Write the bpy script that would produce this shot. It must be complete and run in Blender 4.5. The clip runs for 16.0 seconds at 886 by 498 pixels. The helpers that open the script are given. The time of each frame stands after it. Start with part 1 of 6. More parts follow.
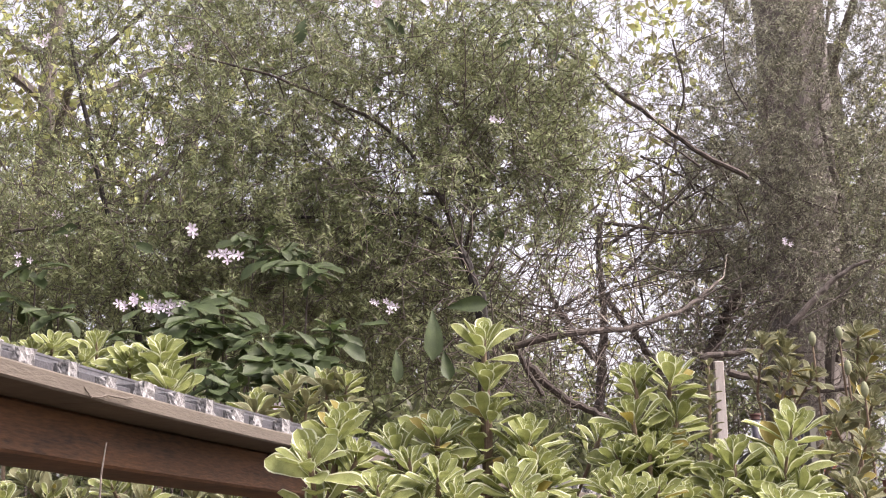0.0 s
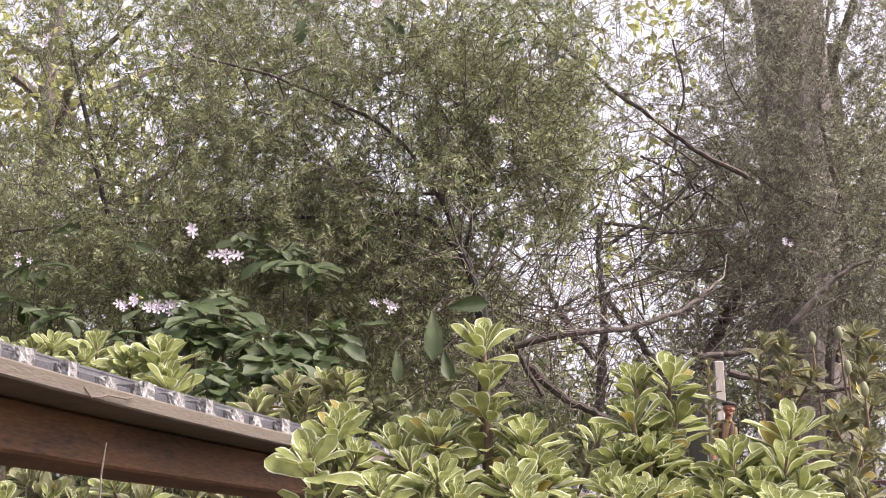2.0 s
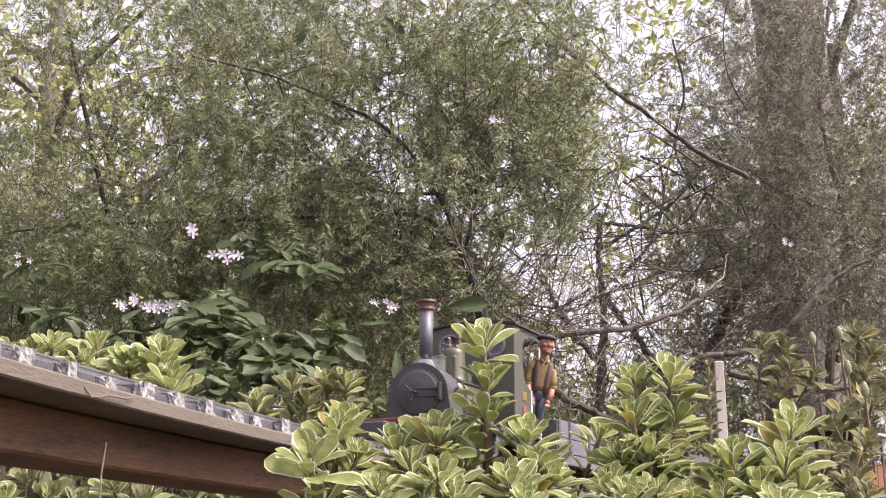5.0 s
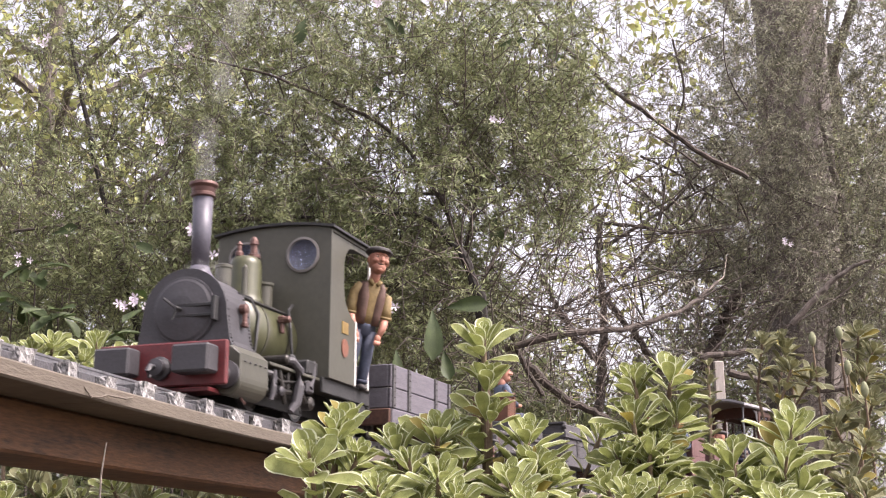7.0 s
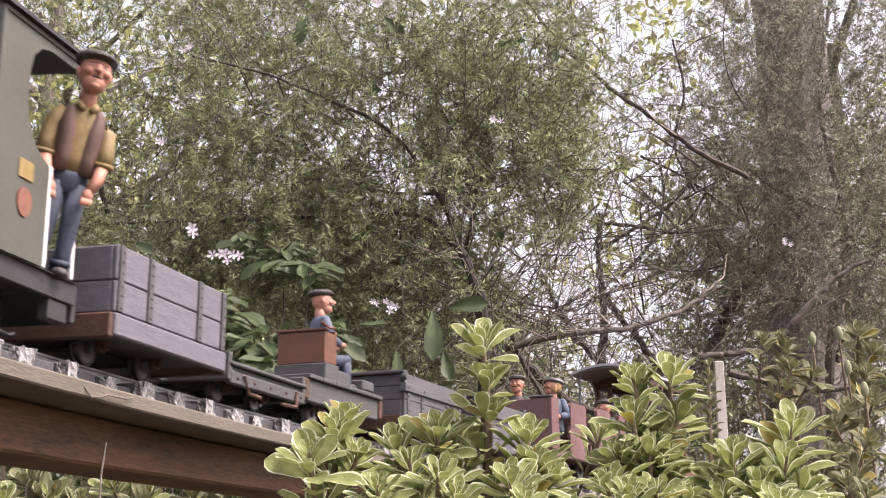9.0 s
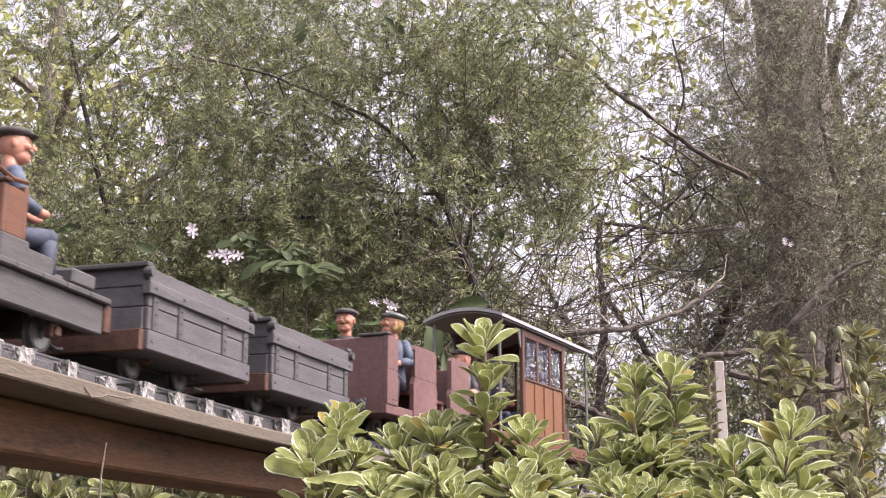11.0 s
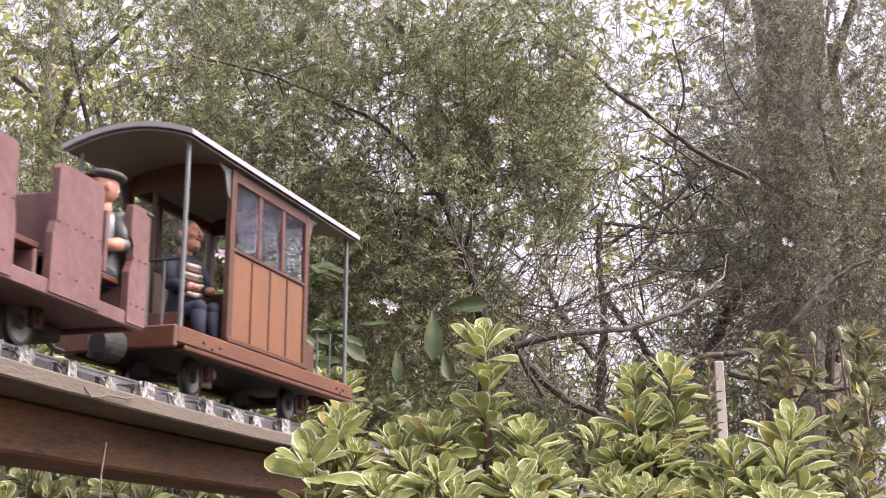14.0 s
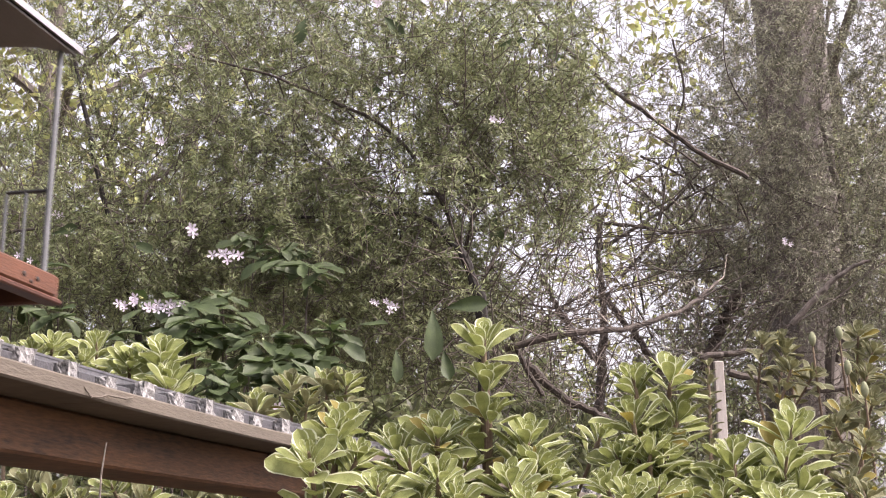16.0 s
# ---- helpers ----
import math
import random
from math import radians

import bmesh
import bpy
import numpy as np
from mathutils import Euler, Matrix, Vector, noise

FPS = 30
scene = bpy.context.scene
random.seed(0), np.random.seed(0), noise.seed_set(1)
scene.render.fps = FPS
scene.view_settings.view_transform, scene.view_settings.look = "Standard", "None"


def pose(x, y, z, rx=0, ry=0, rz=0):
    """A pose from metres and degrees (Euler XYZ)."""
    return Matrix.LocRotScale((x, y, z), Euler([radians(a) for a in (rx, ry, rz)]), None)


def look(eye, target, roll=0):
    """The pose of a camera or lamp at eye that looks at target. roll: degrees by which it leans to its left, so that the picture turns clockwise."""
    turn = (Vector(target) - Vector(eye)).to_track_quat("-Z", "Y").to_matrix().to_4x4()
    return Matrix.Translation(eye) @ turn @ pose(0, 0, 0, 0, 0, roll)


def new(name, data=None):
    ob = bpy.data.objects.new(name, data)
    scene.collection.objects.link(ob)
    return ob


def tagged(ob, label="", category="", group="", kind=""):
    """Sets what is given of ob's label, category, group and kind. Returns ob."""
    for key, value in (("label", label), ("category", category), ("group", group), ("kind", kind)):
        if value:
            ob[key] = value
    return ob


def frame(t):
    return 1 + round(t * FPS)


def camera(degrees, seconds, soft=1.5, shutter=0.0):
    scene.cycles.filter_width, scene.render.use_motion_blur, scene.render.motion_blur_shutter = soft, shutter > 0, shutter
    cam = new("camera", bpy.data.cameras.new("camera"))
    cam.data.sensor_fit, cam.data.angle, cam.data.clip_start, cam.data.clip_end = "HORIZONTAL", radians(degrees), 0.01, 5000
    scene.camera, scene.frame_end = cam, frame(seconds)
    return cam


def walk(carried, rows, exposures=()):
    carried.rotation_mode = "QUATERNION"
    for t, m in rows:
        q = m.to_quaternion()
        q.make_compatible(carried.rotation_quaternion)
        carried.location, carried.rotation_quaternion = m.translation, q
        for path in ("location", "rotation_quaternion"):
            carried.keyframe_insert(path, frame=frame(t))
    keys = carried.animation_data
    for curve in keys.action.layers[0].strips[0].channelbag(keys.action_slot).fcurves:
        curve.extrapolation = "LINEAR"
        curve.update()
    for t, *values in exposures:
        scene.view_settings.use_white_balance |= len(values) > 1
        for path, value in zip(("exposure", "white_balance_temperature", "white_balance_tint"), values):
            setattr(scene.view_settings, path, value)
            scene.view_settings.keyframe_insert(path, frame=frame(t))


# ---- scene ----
# ---- camera ----
cam = camera(38.13, 16.0, soft=1.15, shutter=0.4)
EYE_Z = 0.6
walk(cam, [(0.0, pose(0, 0, EYE_Z, 90 + 14.356, 0, 0)), (16.0, pose(0, 0, EYE_Z, 90 + 14.356, 0, 0))], exposures=[(0.0, 1.70, 6700, 22), (16.0, 1.70, 6700, 22)])

# ---- light ----
SUN_EL, SUN_AZ = radians(54), radians(108)
world = bpy.data.worlds.new("sky")
scene.world = world
world.use_nodes = True
_n = world.node_tree.nodes
_sky = _n.new("ShaderNodeTexSky")
_sky.sky_type, _sky.sun_disc = "NISHITA", False
_sky.sun_elevation, _sky.sun_rotation = SUN_EL, SUN_AZ
_sky.air_density, _sky.dust_density, _sky.ozone_density = 1.0, 6.0, 1.0
_n["Background"].inputs["Strength"].default_value = 0.140
_soft = _n.new("ShaderNodeHueSaturation")      # a thin overcast
_soft.inputs["Saturation"].default_value = 0.3
world.node_tree.links.new(_sky.outputs[0], _soft.inputs["Color"])
world.node_tree.links.new(_soft.outputs[0], _n["Background"].inputs["Color"])
sun_data = bpy.data.lights.new("sun", "SUN")
sun_data.energy, sun_data.angle, sun_data.color = 1.55, radians(12), (1.0, 0.94, 0.86)
sun = new("sun", sun_data)
sun.matrix_world = look((0, 0, 6), (0 - math.sin(SUN_AZ) * math.cos(SUN_EL), 0 - math.cos(SUN_AZ) * math.cos(SUN_EL), 6 - math.sin(SUN_EL)))

# ---- the track's line ----
RAIL = EYE_Z + 0.1385          # rail top
X0, Y0, H0, K1, K2 = -0.1788, 1.1490, -1.9040, 0.19726, 0.0214
V, ACC = 0.25957, -0.0013


def line(s):
    """Place and heading on the track's centre line, s metres on from its mark."""
    n = 48
    x = y = 0.0
    for i in range(n):
        u = s * (i + 0.5) / n
        h = H0 + K1 * u + 0.5 * K2 * u * u
        x += math.cos(h)
        y += math.sin(h)
    return X0 + s * x / n, Y0 + s * y / n, H0 + K1 * s + 0.5 * K2 * s * s


def beside(s, l, z):
    """A point l metres to the side of the line (towards the camera is positive)."""
    x, y, h = line(s)
    return Vector((x - l * math.sin(h), y + l * math.cos(h), z))


def along(t):
    return V * (t - 7) + 0.5 * ACC * (t - 7) ** 2


# ---- making meshes ----
def mat(name, color, rough=0.7, metal=0.0, vary=0.25, scale=60.0, bump=0.2, second=None, trans=0.0, fine=400.0, island=0.0, stretch=None):
    m = bpy.data.materials.new(name)
    m.use_nodes = True
    t = m.node_tree
    n, l = t.nodes, t.links
    b = n["Principled BSDF"]
    b.inputs["Roughness"].default_value = rough
    b.inputs["Metallic"].default_value = metal
    tc = n.new("ShaderNodeTexCoord")
    src = tc.outputs["Object"]
    if stretch:
        mp = n.new("ShaderNodeMapping")
        mp.inputs["Scale"].default_value = stretch
        l.new(src, mp.inputs["Vector"])
        src = mp.outputs[0]
    n1 = n.new("ShaderNodeTexNoise")
    n1.inputs["Scale"].default_value, n1.inputs["Detail"].default_value = scale, 6
    n2 = n.new("ShaderNodeTexNoise")
    n2.inputs["Scale"].default_value, n2.inputs["Detail"].default_value = fine, 4
    l.new(src, n1.inputs["Vector"])
    l.new(src, n2.inputs["Vector"])
    add = n.new("ShaderNodeMath")
    add.operation = "MULTIPLY_ADD"
    add.inputs[1].default_value = 0.5
    l.new(n2.outputs["Fac"], add.inputs[0])
    half = n.new("ShaderNodeMath")
    half.operation = "MULTIPLY"
    half.inputs[1].default_value = 0.5
    l.new(n1.outputs["Fac"], half.inputs[0])
    l.new(half.outputs[0], add.inputs[2])
    ramp = n.new("ShaderNodeValToRGB")
    c1 = [max(0, c * (1 - vary)) for c in color]
    c2 = list(second) if second else [min(1, c * (1 + vary)) for c in color]
    ramp.color_ramp.elements[0].position, ramp.color_ramp.elements[1].position = 0.33, 0.67
    ramp.color_ramp.elements[0].color, ramp.color_ramp.elements[1].color = (*c1, 1), (*c2, 1)
    l.new(add.outputs[0], ramp.inputs["Fac"])
    out = ramp.outputs["Color"]
    if island:
        geo = n.new("ShaderNodeNewGeometry")
        hsv = n.new("ShaderNodeHueSaturation")
        mr = n.new("ShaderNodeMapRange")
        mr.inputs["To Min"].default_value, mr.inputs["To Max"].default_value = 1 - island, 1 + island
        l.new(geo.outputs["Random Per Island"], mr.inputs["Value"])
        l.new(mr.outputs[0], hsv.inputs["Value"])
        mh = n.new("ShaderNodeMapRange")
        mh.inputs["To Min"].default_value, mh.inputs["To Max"].default_value = 0.5 - 0.03 * island, 0.5 + 0.05 * island
        l.new(geo.outputs["Random Per Island"], mh.inputs["Value"])
        l.new(mh.outputs[0], hsv.inputs["Hue"])
        l.new(out, hsv.inputs["Color"])
        out = hsv.outputs["Color"]
    l.new(out, b.inputs["Base Color"])
    if bump:
        bp = n.new("ShaderNodeBump")
        bp.inputs["Strength"].default_value, bp.inputs["Distance"].default_value = bump, 0.002
        l.new(add.outputs[0], bp.inputs["Height"])
        l.new(bp.outputs[0], b.inputs["Normal"])
    if trans:
        tr = n.new("ShaderNodeBsdfTranslucent")
        l.new(out, tr.inputs["Color"])
        mix = n.new("ShaderNodeMixShader")
        mix.inputs["Fac"].default_value = trans
        l.new(b.outputs[0], mix.inputs[1])
        l.new(tr.outputs[0], mix.inputs[2])
        l.new(mix.outputs[0], n["Material Output"].inputs["Surface"])
    return m


def part(name, bm, material, parent, label="", smooth=False, m=None):
    """Links a bmesh as one mesh object under its thing."""
    me = bpy.data.meshes.new(name)
    if smooth:
        for f in bm.faces:
            f.smooth = True
    bm.to_mesh(me)
    bm.free()
    me.materials.append(material)
    ob = new(name, me)
    ob.parent = parent
    if m is not None:
        ob.matrix_basis = m
    if label:
        tagged(ob, label)
    return ob


def box(x0, x1, y0, y1, z0, z1, bevel=0.0006, bm=None):
    """A bevelled block; added to bm where one is given."""
    own = bmesh.new()
    bmesh.ops.create_cube(own, size=1)
    for v in own.verts:
        v.co = Vector(((x0 + x1) / 2 + v.co.x * (x1 - x0), (y0 + y1) / 2 + v.co.y * (y1 - y0), (z0 + z1) / 2 + v.co.z * (z1 - z0)))
    if bevel:
        bmesh.ops.bevel(own, geom=list(own.edges), offset=min(bevel, 0.3 * min(abs(x1 - x0), abs(y1 - y0), abs(z1 - z0))), segments=1, affect="EDGES")
    return joined(own, bm)


def joined(own, bm):
    if bm is None:
        return own
    me = bpy.data.meshes.new("scratch")
    own.to_mesh(me)
    own.free()
    bm.from_mesh(me)
    bpy.data.meshes.remove(me)
    return bm


def turned(profile, axis="Z", at=(0, 0, 0), n=24, bm=None):
    """A body turned from (radius, height) pairs about an axis."""
    own = bmesh.new()
    rings = []
    for r, h in profile:
        ring = []
        for i in range(n):
            a = 2 * math.pi * i / n
            p = (r * math.cos(a), r * math.sin(a), h)
            p = {"Z": p, "X": (p[2], p[0], p[1]), "Y": (p[0], p[2], p[1])}[axis]
            ring.append(own.verts.new(Vector(at) + Vector(p)))
        rings.append(ring)
    for a, b in zip(rings, rings[1:]):
        for i in range(n):
            own.faces.new((a[i], a[(i + 1) % n], b[(i + 1) % n], b[i]))
    own.faces.new(rings[0][::-1])
    own.faces.new(rings[-1])
    bmesh.ops.recalc_face_normals(own, faces=own.faces)
    return joined(own, bm)


def tube(points, radii, n=6, bm=None):
    """A tapering pipe through points."""
    own = bmesh.new()
    pts = [Vector(p) for p in points]
    if not hasattr(radii, "__len__"):
        radii = [radii] * len(pts)
    rings = []
    for i, p in enumerate(pts):
        d = (pts[min(i + 1, len(pts) - 1)] - pts[max(i - 1, 0)]).normalized()
        ref = Vector((0, 0, 1)) if abs(d.z) < 0.9 else Vector((1, 0, 0))
        u = d.cross(ref).normalized()
        w = d.cross(u)
        rings.append([own.verts.new(p + radii[i] * (u * math.cos(2 * math.pi * k / n) + w * math.sin(2 * math.pi * k / n))) for k in range(n)])
    for a, b in zip(rings, rings[1:]):
        for k in range(n):
            own.faces.new((a[k], a[(k + 1) % n], b[(k + 1) % n], b[k]))
    own.faces.new(rings[0][::-1])
    own.faces.new(rings[-1])
    bmesh.ops.recalc_face_normals(own, faces=own.faces)
    return joined(own, bm)


def plate(outline, y0, y1, holes=(), bevel=0.0, bm=None):
    """A flat plate of that (x, z) outline from y0 to y1."""
    own = bmesh.new()
    a = [own.verts.new((x, y0, z)) for x, z in outline]
    b = [own.verts.new((x, y1, z)) for x, z in outline]
    own.faces.new(a)
    own.faces.new(b[::-1])
    for i in range(len(a)):
        j = (i + 1) % len(a)
        own.faces.new((a[j], a[i], b[i], b[j]))
    bmesh.ops.recalc_face_normals(own, faces=own.faces)
    return joined(own, bm)


def thing(name, label, category, m=None, group="", kind=""):
    ob = tagged(new(name), label, category, group, kind)
    if m is not None:
        ob.matrix_basis = m
    return ob


def sheet(name, verts, faces, material, parent=None, smooth=False):
    """One mesh object from arrays: for foliage and other stuff."""
    me = bpy.data.meshes.new(name)
    verts = np.asarray(verts, np.float32)
    faces = np.asarray(faces, np.int32)
    k = faces.shape[1]
    me.vertices.add(len(verts))
    me.vertices.foreach_set("co", verts.ravel())
    me.loops.add(faces.size)
    me.loops.foreach_set("vertex_index", faces.ravel())
    me.polygons.add(len(faces))
    me.polygons.foreach_set("loop_start", np.arange(0, faces.size, k, dtype=np.int32))
    me.update(calc_edges=True)
    me.validate()
    if smooth:
        me.polygons.foreach_set("use_smooth", np.ones(len(faces), bool))
    me.materials.append(material)
    ob = new(name, me)
    ob.parent = parent
    return ob

# ---- materials ----
M_DECK = mat("weathered_board", (0.098, 0.081, 0.063), 0.85, 0, 0.25, 14, 0.5, stretch=(1, 1, 6), fine=120)
M_BEAM = mat("stained_timber", (0.062, 0.027, 0.012), 0.7, 0, 0.6, 9, 0.5, second=(0.150, 0.068, 0.027), stretch=(1, 1, 7), fine=90)
M_RAIL = mat("tarnished_rail", (0.216, 0.209, 0.216), 0.35, 0.9, 0.3, 80, 0.1)
M_SLEEPER = mat("old_sleeper", (0.072, 0.072, 0.076), 0.85, 0, 0.4, 90, 0.6, second=(0.144, 0.144, 0.148), fine=500)
M_LICHEN = mat("chipped_white", (0.10, 0.10, 0.105), 0.9, 0, 0.7, 190, 0.9, second=(0.40, 0.39, 0.385), fine=600)
M_SPACER = mat("slate_spacer", (0.045, 0.044, 0.050), 0.8, 0, 0.4, 70, 0.5, second=(0.085, 0.083, 0.092), fine=400)
M_GREEN = mat("dull_olive_paint", (0.059, 0.058, 0.045), 0.5, 0, 0.14, 25, 0.08, fine=200)
M_BOILER = mat("boiler_paint", (0.058, 0.060, 0.030), 0.4, 0, 0.2, 25, 0.08, fine=220)
M_BLACK = mat("sooty_black", (0.022, 0.022, 0.023), 0.6, 0.1, 0.4, 60, 0.2)
M_SMOKEBOX = mat("graphite_paint", (0.041, 0.039, 0.044), 0.55, 0.1, 0.25, 40, 0.15)
M_STACK = mat("grey_stack_paint", (0.082, 0.079, 0.100), 0.45, 0.1, 0.2, 40, 0.1)
M_COPPER = mat("dull_copper", (0.105, 0.056, 0.048), 0.45, 0.4, 0.3, 90, 0.1)
M_PLATE = mat("copper_red_plate", (0.21, 0.085, 0.055), 0.5, 0.3, 0.25, 120, 0.1)
M_RED = mat("faded_red_paint", (0.100, 0.015, 0.017), 0.5, 0, 0.3, 45, 0.12)
M_BRASS = mat("aged_brass", (0.374, 0.259, 0.101), 0.4, 0.8, 0.25, 90, 0.1)
M_STEEL = mat("oily_steel", (0.040, 0.037, 0.034), 0.45, 0.6, 0.4, 80, 0.15)
M_WHEEL = mat("dark_iron", (0.090, 0.090, 0.097), 0.5, 0.5, 0.3, 60, 0.15)
M_TREAD = mat("worn_tyre", (0.288, 0.281, 0.274), 0.35, 0.9, 0.2, 80, 0.1)
M_GREY = mat("grey_wagon_wood", (0.099, 0.093, 0.109), 0.75, 0, 0.28, 35, 0.3, stretch=(1, 4, 6), fine=200)
M_GREYMID = mat("tarred_wagon_wood", (0.070, 0.067, 0.074), 0.75, 0, 0.35, 30, 0.35, stretch=(1, 4, 6), fine=200)
M_GREYDARK = mat("darker_wagon_wood", (0.052, 0.050, 0.052), 0.75, 0, 0.3, 35, 0.3, stretch=(1, 4, 6), fine=200)
M_RUST = mat("rusty_iron", (0.079, 0.040, 0.029), 0.75, 0.3, 0.4, 80, 0.3)
M_MAROON = mat("faded_maroon_paint", (0.103, 0.048, 0.046), 0.6, 0, 0.18, 22, 0.2, second=(0.146, 0.076, 0.074), fine=160)
M_VARNISH = mat("varnished_panel", (0.137, 0.054, 0.019), 0.4, 0, 0.22, 18, 0.12, stretch=(4, 4, 1), fine=150)
M_REDWOOD = mat("red_brown_wood", (0.064, 0.021, 0.011), 0.5, 0, 0.3, 25, 0.2, stretch=(1, 4, 6), fine=180)
M_ORANGEWOOD = mat("oiled_sole_timber", (0.096, 0.035, 0.016), 0.5, 0, 0.3, 20, 0.25, stretch=(1, 5, 6), fine=160)
M_ROOF = mat("pale_grey_canvas", (0.286, 0.281, 0.297), 0.7, 0, 0.1, 30, 0.12, fine=300)
M_INNER = mat("painted_soffit", (0.154, 0.144, 0.139), 0.7, 0, 0.12, 30, 0.1)
M_POST = mat("grey_iron_post", (0.122, 0.126, 0.130), 0.5, 0.4, 0.2, 60, 0.1)
M_SKIN = mat("painted_skin", (0.36, 0.165, 0.115), 0.55, 0, 0.12, 120, 0.05)
M_CAP = mat("dark_cap_paint", (0.036, 0.032, 0.032), 0.7, 0, 0.3, 120, 0.2)
M_SHIRT = mat("ochre_shirt_paint", (0.176, 0.122, 0.049), 0.7, 0, 0.25, 150, 0.2)
M_VEST = mat("brown_vest_paint", (0.086, 0.047, 0.036), 0.7, 0, 0.25, 150, 0.2)
M_DENIM = mat("blue_denim_paint", (0.032, 0.040, 0.066), 0.75, 0, 0.3, 140, 0.2)
M_BLUE = mat("slate_blue_paint", (0.050, 0.066, 0.102), 0.7, 0, 0.2, 140, 0.2)
M_NAVY = mat("navy_paint", (0.005, 0.008, 0.022), 0.85, 0, 0.2, 140, 0.2)
M_STRIPE = mat("pale_scarf_paint", (0.396, 0.331, 0.288), 0.7, 0, 0.2, 140, 0.2)
M_HAIR = mat("straw_hair_paint", (0.32, 0.20, 0.085), 0.7, 0, 0.3, 140, 0.2)
M_WHITE = mat("white_paint", (0.673, 0.664, 0.655), 0.5, 0, 0.1, 80, 0.05)
M_STAKE = mat("bleached_stake", (0.396, 0.360, 0.331), 0.85, 0, 0.2, 30, 0.4, stretch=(5, 5, 1))


def glassy(name, gloss, bump=0.0, tint=(0.9, 0.93, 1.0)):
    m = bpy.data.materials.new(name)
    m.use_nodes = True
    n, l = m.node_tree.nodes, m.node_tree.links
    g, t, mix = n.new("ShaderNodeBsdfGlossy"), n.new("ShaderNodeBsdfTransparent"), n.new("ShaderNodeMixShader")
    g.inputs["Roughness"].default_value = 0.06
    g.inputs["Color"].default_value = (*tint, 1)
    mix.inputs["Fac"].default_value = gloss
    if bump:
        w, b = n.new("ShaderNodeTexNoise"), n.new("ShaderNodeBump")
        w.inputs["Scale"].default_value = 90
        b.inputs["Strength"].default_value, b.inputs["Distance"].default_value = bump, 0.004
        l.new(w.outputs["Fac"], b.inputs["Height"])
        l.new(b.outputs[0], g.inputs["Normal"])
    l.new(t.outputs[0], mix.inputs[1])
    l.new(g.outputs[0], mix.inputs[2])
    l.new(mix.outputs[0], n["Material Output"].inputs["Surface"])
    return m


M_GLASS = glassy("cab_glass", 0.72, 0.9, (0.66, 0.74, 1.0))
M_FILM = glassy("wrinkled_film", 0.22, 1.0, (0.75, 0.82, 1.0))

# ---- track ----
S_FROM, S_TO = -4.6, 1.3


def swept(profile, s0, s1, step, z):
    """A bar of a (side, height) profile laid along the line."""
    bm = bmesh.new()
    n = max(2, int((s1 - s0) / step) + 1)
    rings = []
    for i in range(n):
        s = s0 + (s1 - s0) * i / (n - 1)
        rings.append([bm.verts.new(beside(s, l, z + h)) for l, h in profile])
    k = len(profile)
    for a, b in zip(rings, rings[1:]):
        for i in range(k):
            bm.faces.new((a[i], a[(i + 1) % k], b[(i + 1) % k], b[i]))
    bm.faces.new(rings[0][::-1])
    bm.faces.new(rings[-1])
    bmesh.ops.recalc_face_normals(bm, faces=bm.faces)
    return bm


def bar(l0, l1, h0, h1, c=0.0012):
    return [(l0 + c, h0), (l1 - c, h0), (l1, h0 + c), (l1, h1 - c), (l1 - c, h1), (l0 + c, h1), (l0, h1 - c), (l0, h0 + c)]


DECK_TOP = EYE_Z + 0.1165
deck = thing("track_deck", "weathered timber deck carrying the miniature railway on a dark beam", "trestle deck")
joints = [S_FROM, -3.1, -1.9, -0.85, 0.345, S_TO]
for a, b in zip(joints, joints[1:]):
    part("deck_board", swept(bar(-0.066, 0.0715 if b == S_TO else 0.070, -0.0105, 0.0), a + 0.0008, b - 0.0008, 0.05, DECK_TOP), M_DECK, deck)
part("beam", swept(bar(-0.03, 0.030, -0.0440, -0.0108, 0.002), S_FROM, S_TO, 0.06, DECK_TOP), M_BEAM, deck, "dark stained beam under the deck")
for s in (-3.2, -2.0, -0.72, 0.95):
    x, y, h = line(s)
    part("post", box(-0.022, 0.022, -0.022, 0.022, -DECK_TOP + 0.0, -0.0442, 0.002), M_BEAM, deck, m=pose(x, y, DECK_TOP, 0, 0, math.degrees(h)))
frayed = tube([beside(0.372, 0.0712, DECK_TOP - 0.004), beside(0.366, 0.0735, DECK_TOP - 0.010), beside(0.355, 0.074, DECK_TOP - 0.0085), beside(0.345, 0.0722, DECK_TOP - 0.006), beside(0.322, 0.073, DECK_TOP - 0.0055), beside(0.31, 0.0712, DECK_TOP - 0.003)], 0.0006)
part("splinter", frayed, M_DECK, deck)

rails = thing("railway_track", "narrow gauge model track with dark worn sleepers on the deck", "railway track")
RAIL_PROFILE = [(-0.0035, -0.0075), (0.0035, -0.0075), (0.0035, -0.0068), (0.0008, -0.006), (0.0008, -0.002), (0.0016, -0.0015), (0.0016, 0.0), (-0.0016, 0.0), (-0.0016, -0.0015), (-0.0008, -0.002), (-0.0008, -0.006), (-0.0035, -0.0068)]
for side in (-1, 1):
    part("rail", swept([(side * 0.0241 + l, h) for l, h in RAIL_PROFILE], S_FROM, S_TO, 0.04, RAIL), M_RAIL, rails)


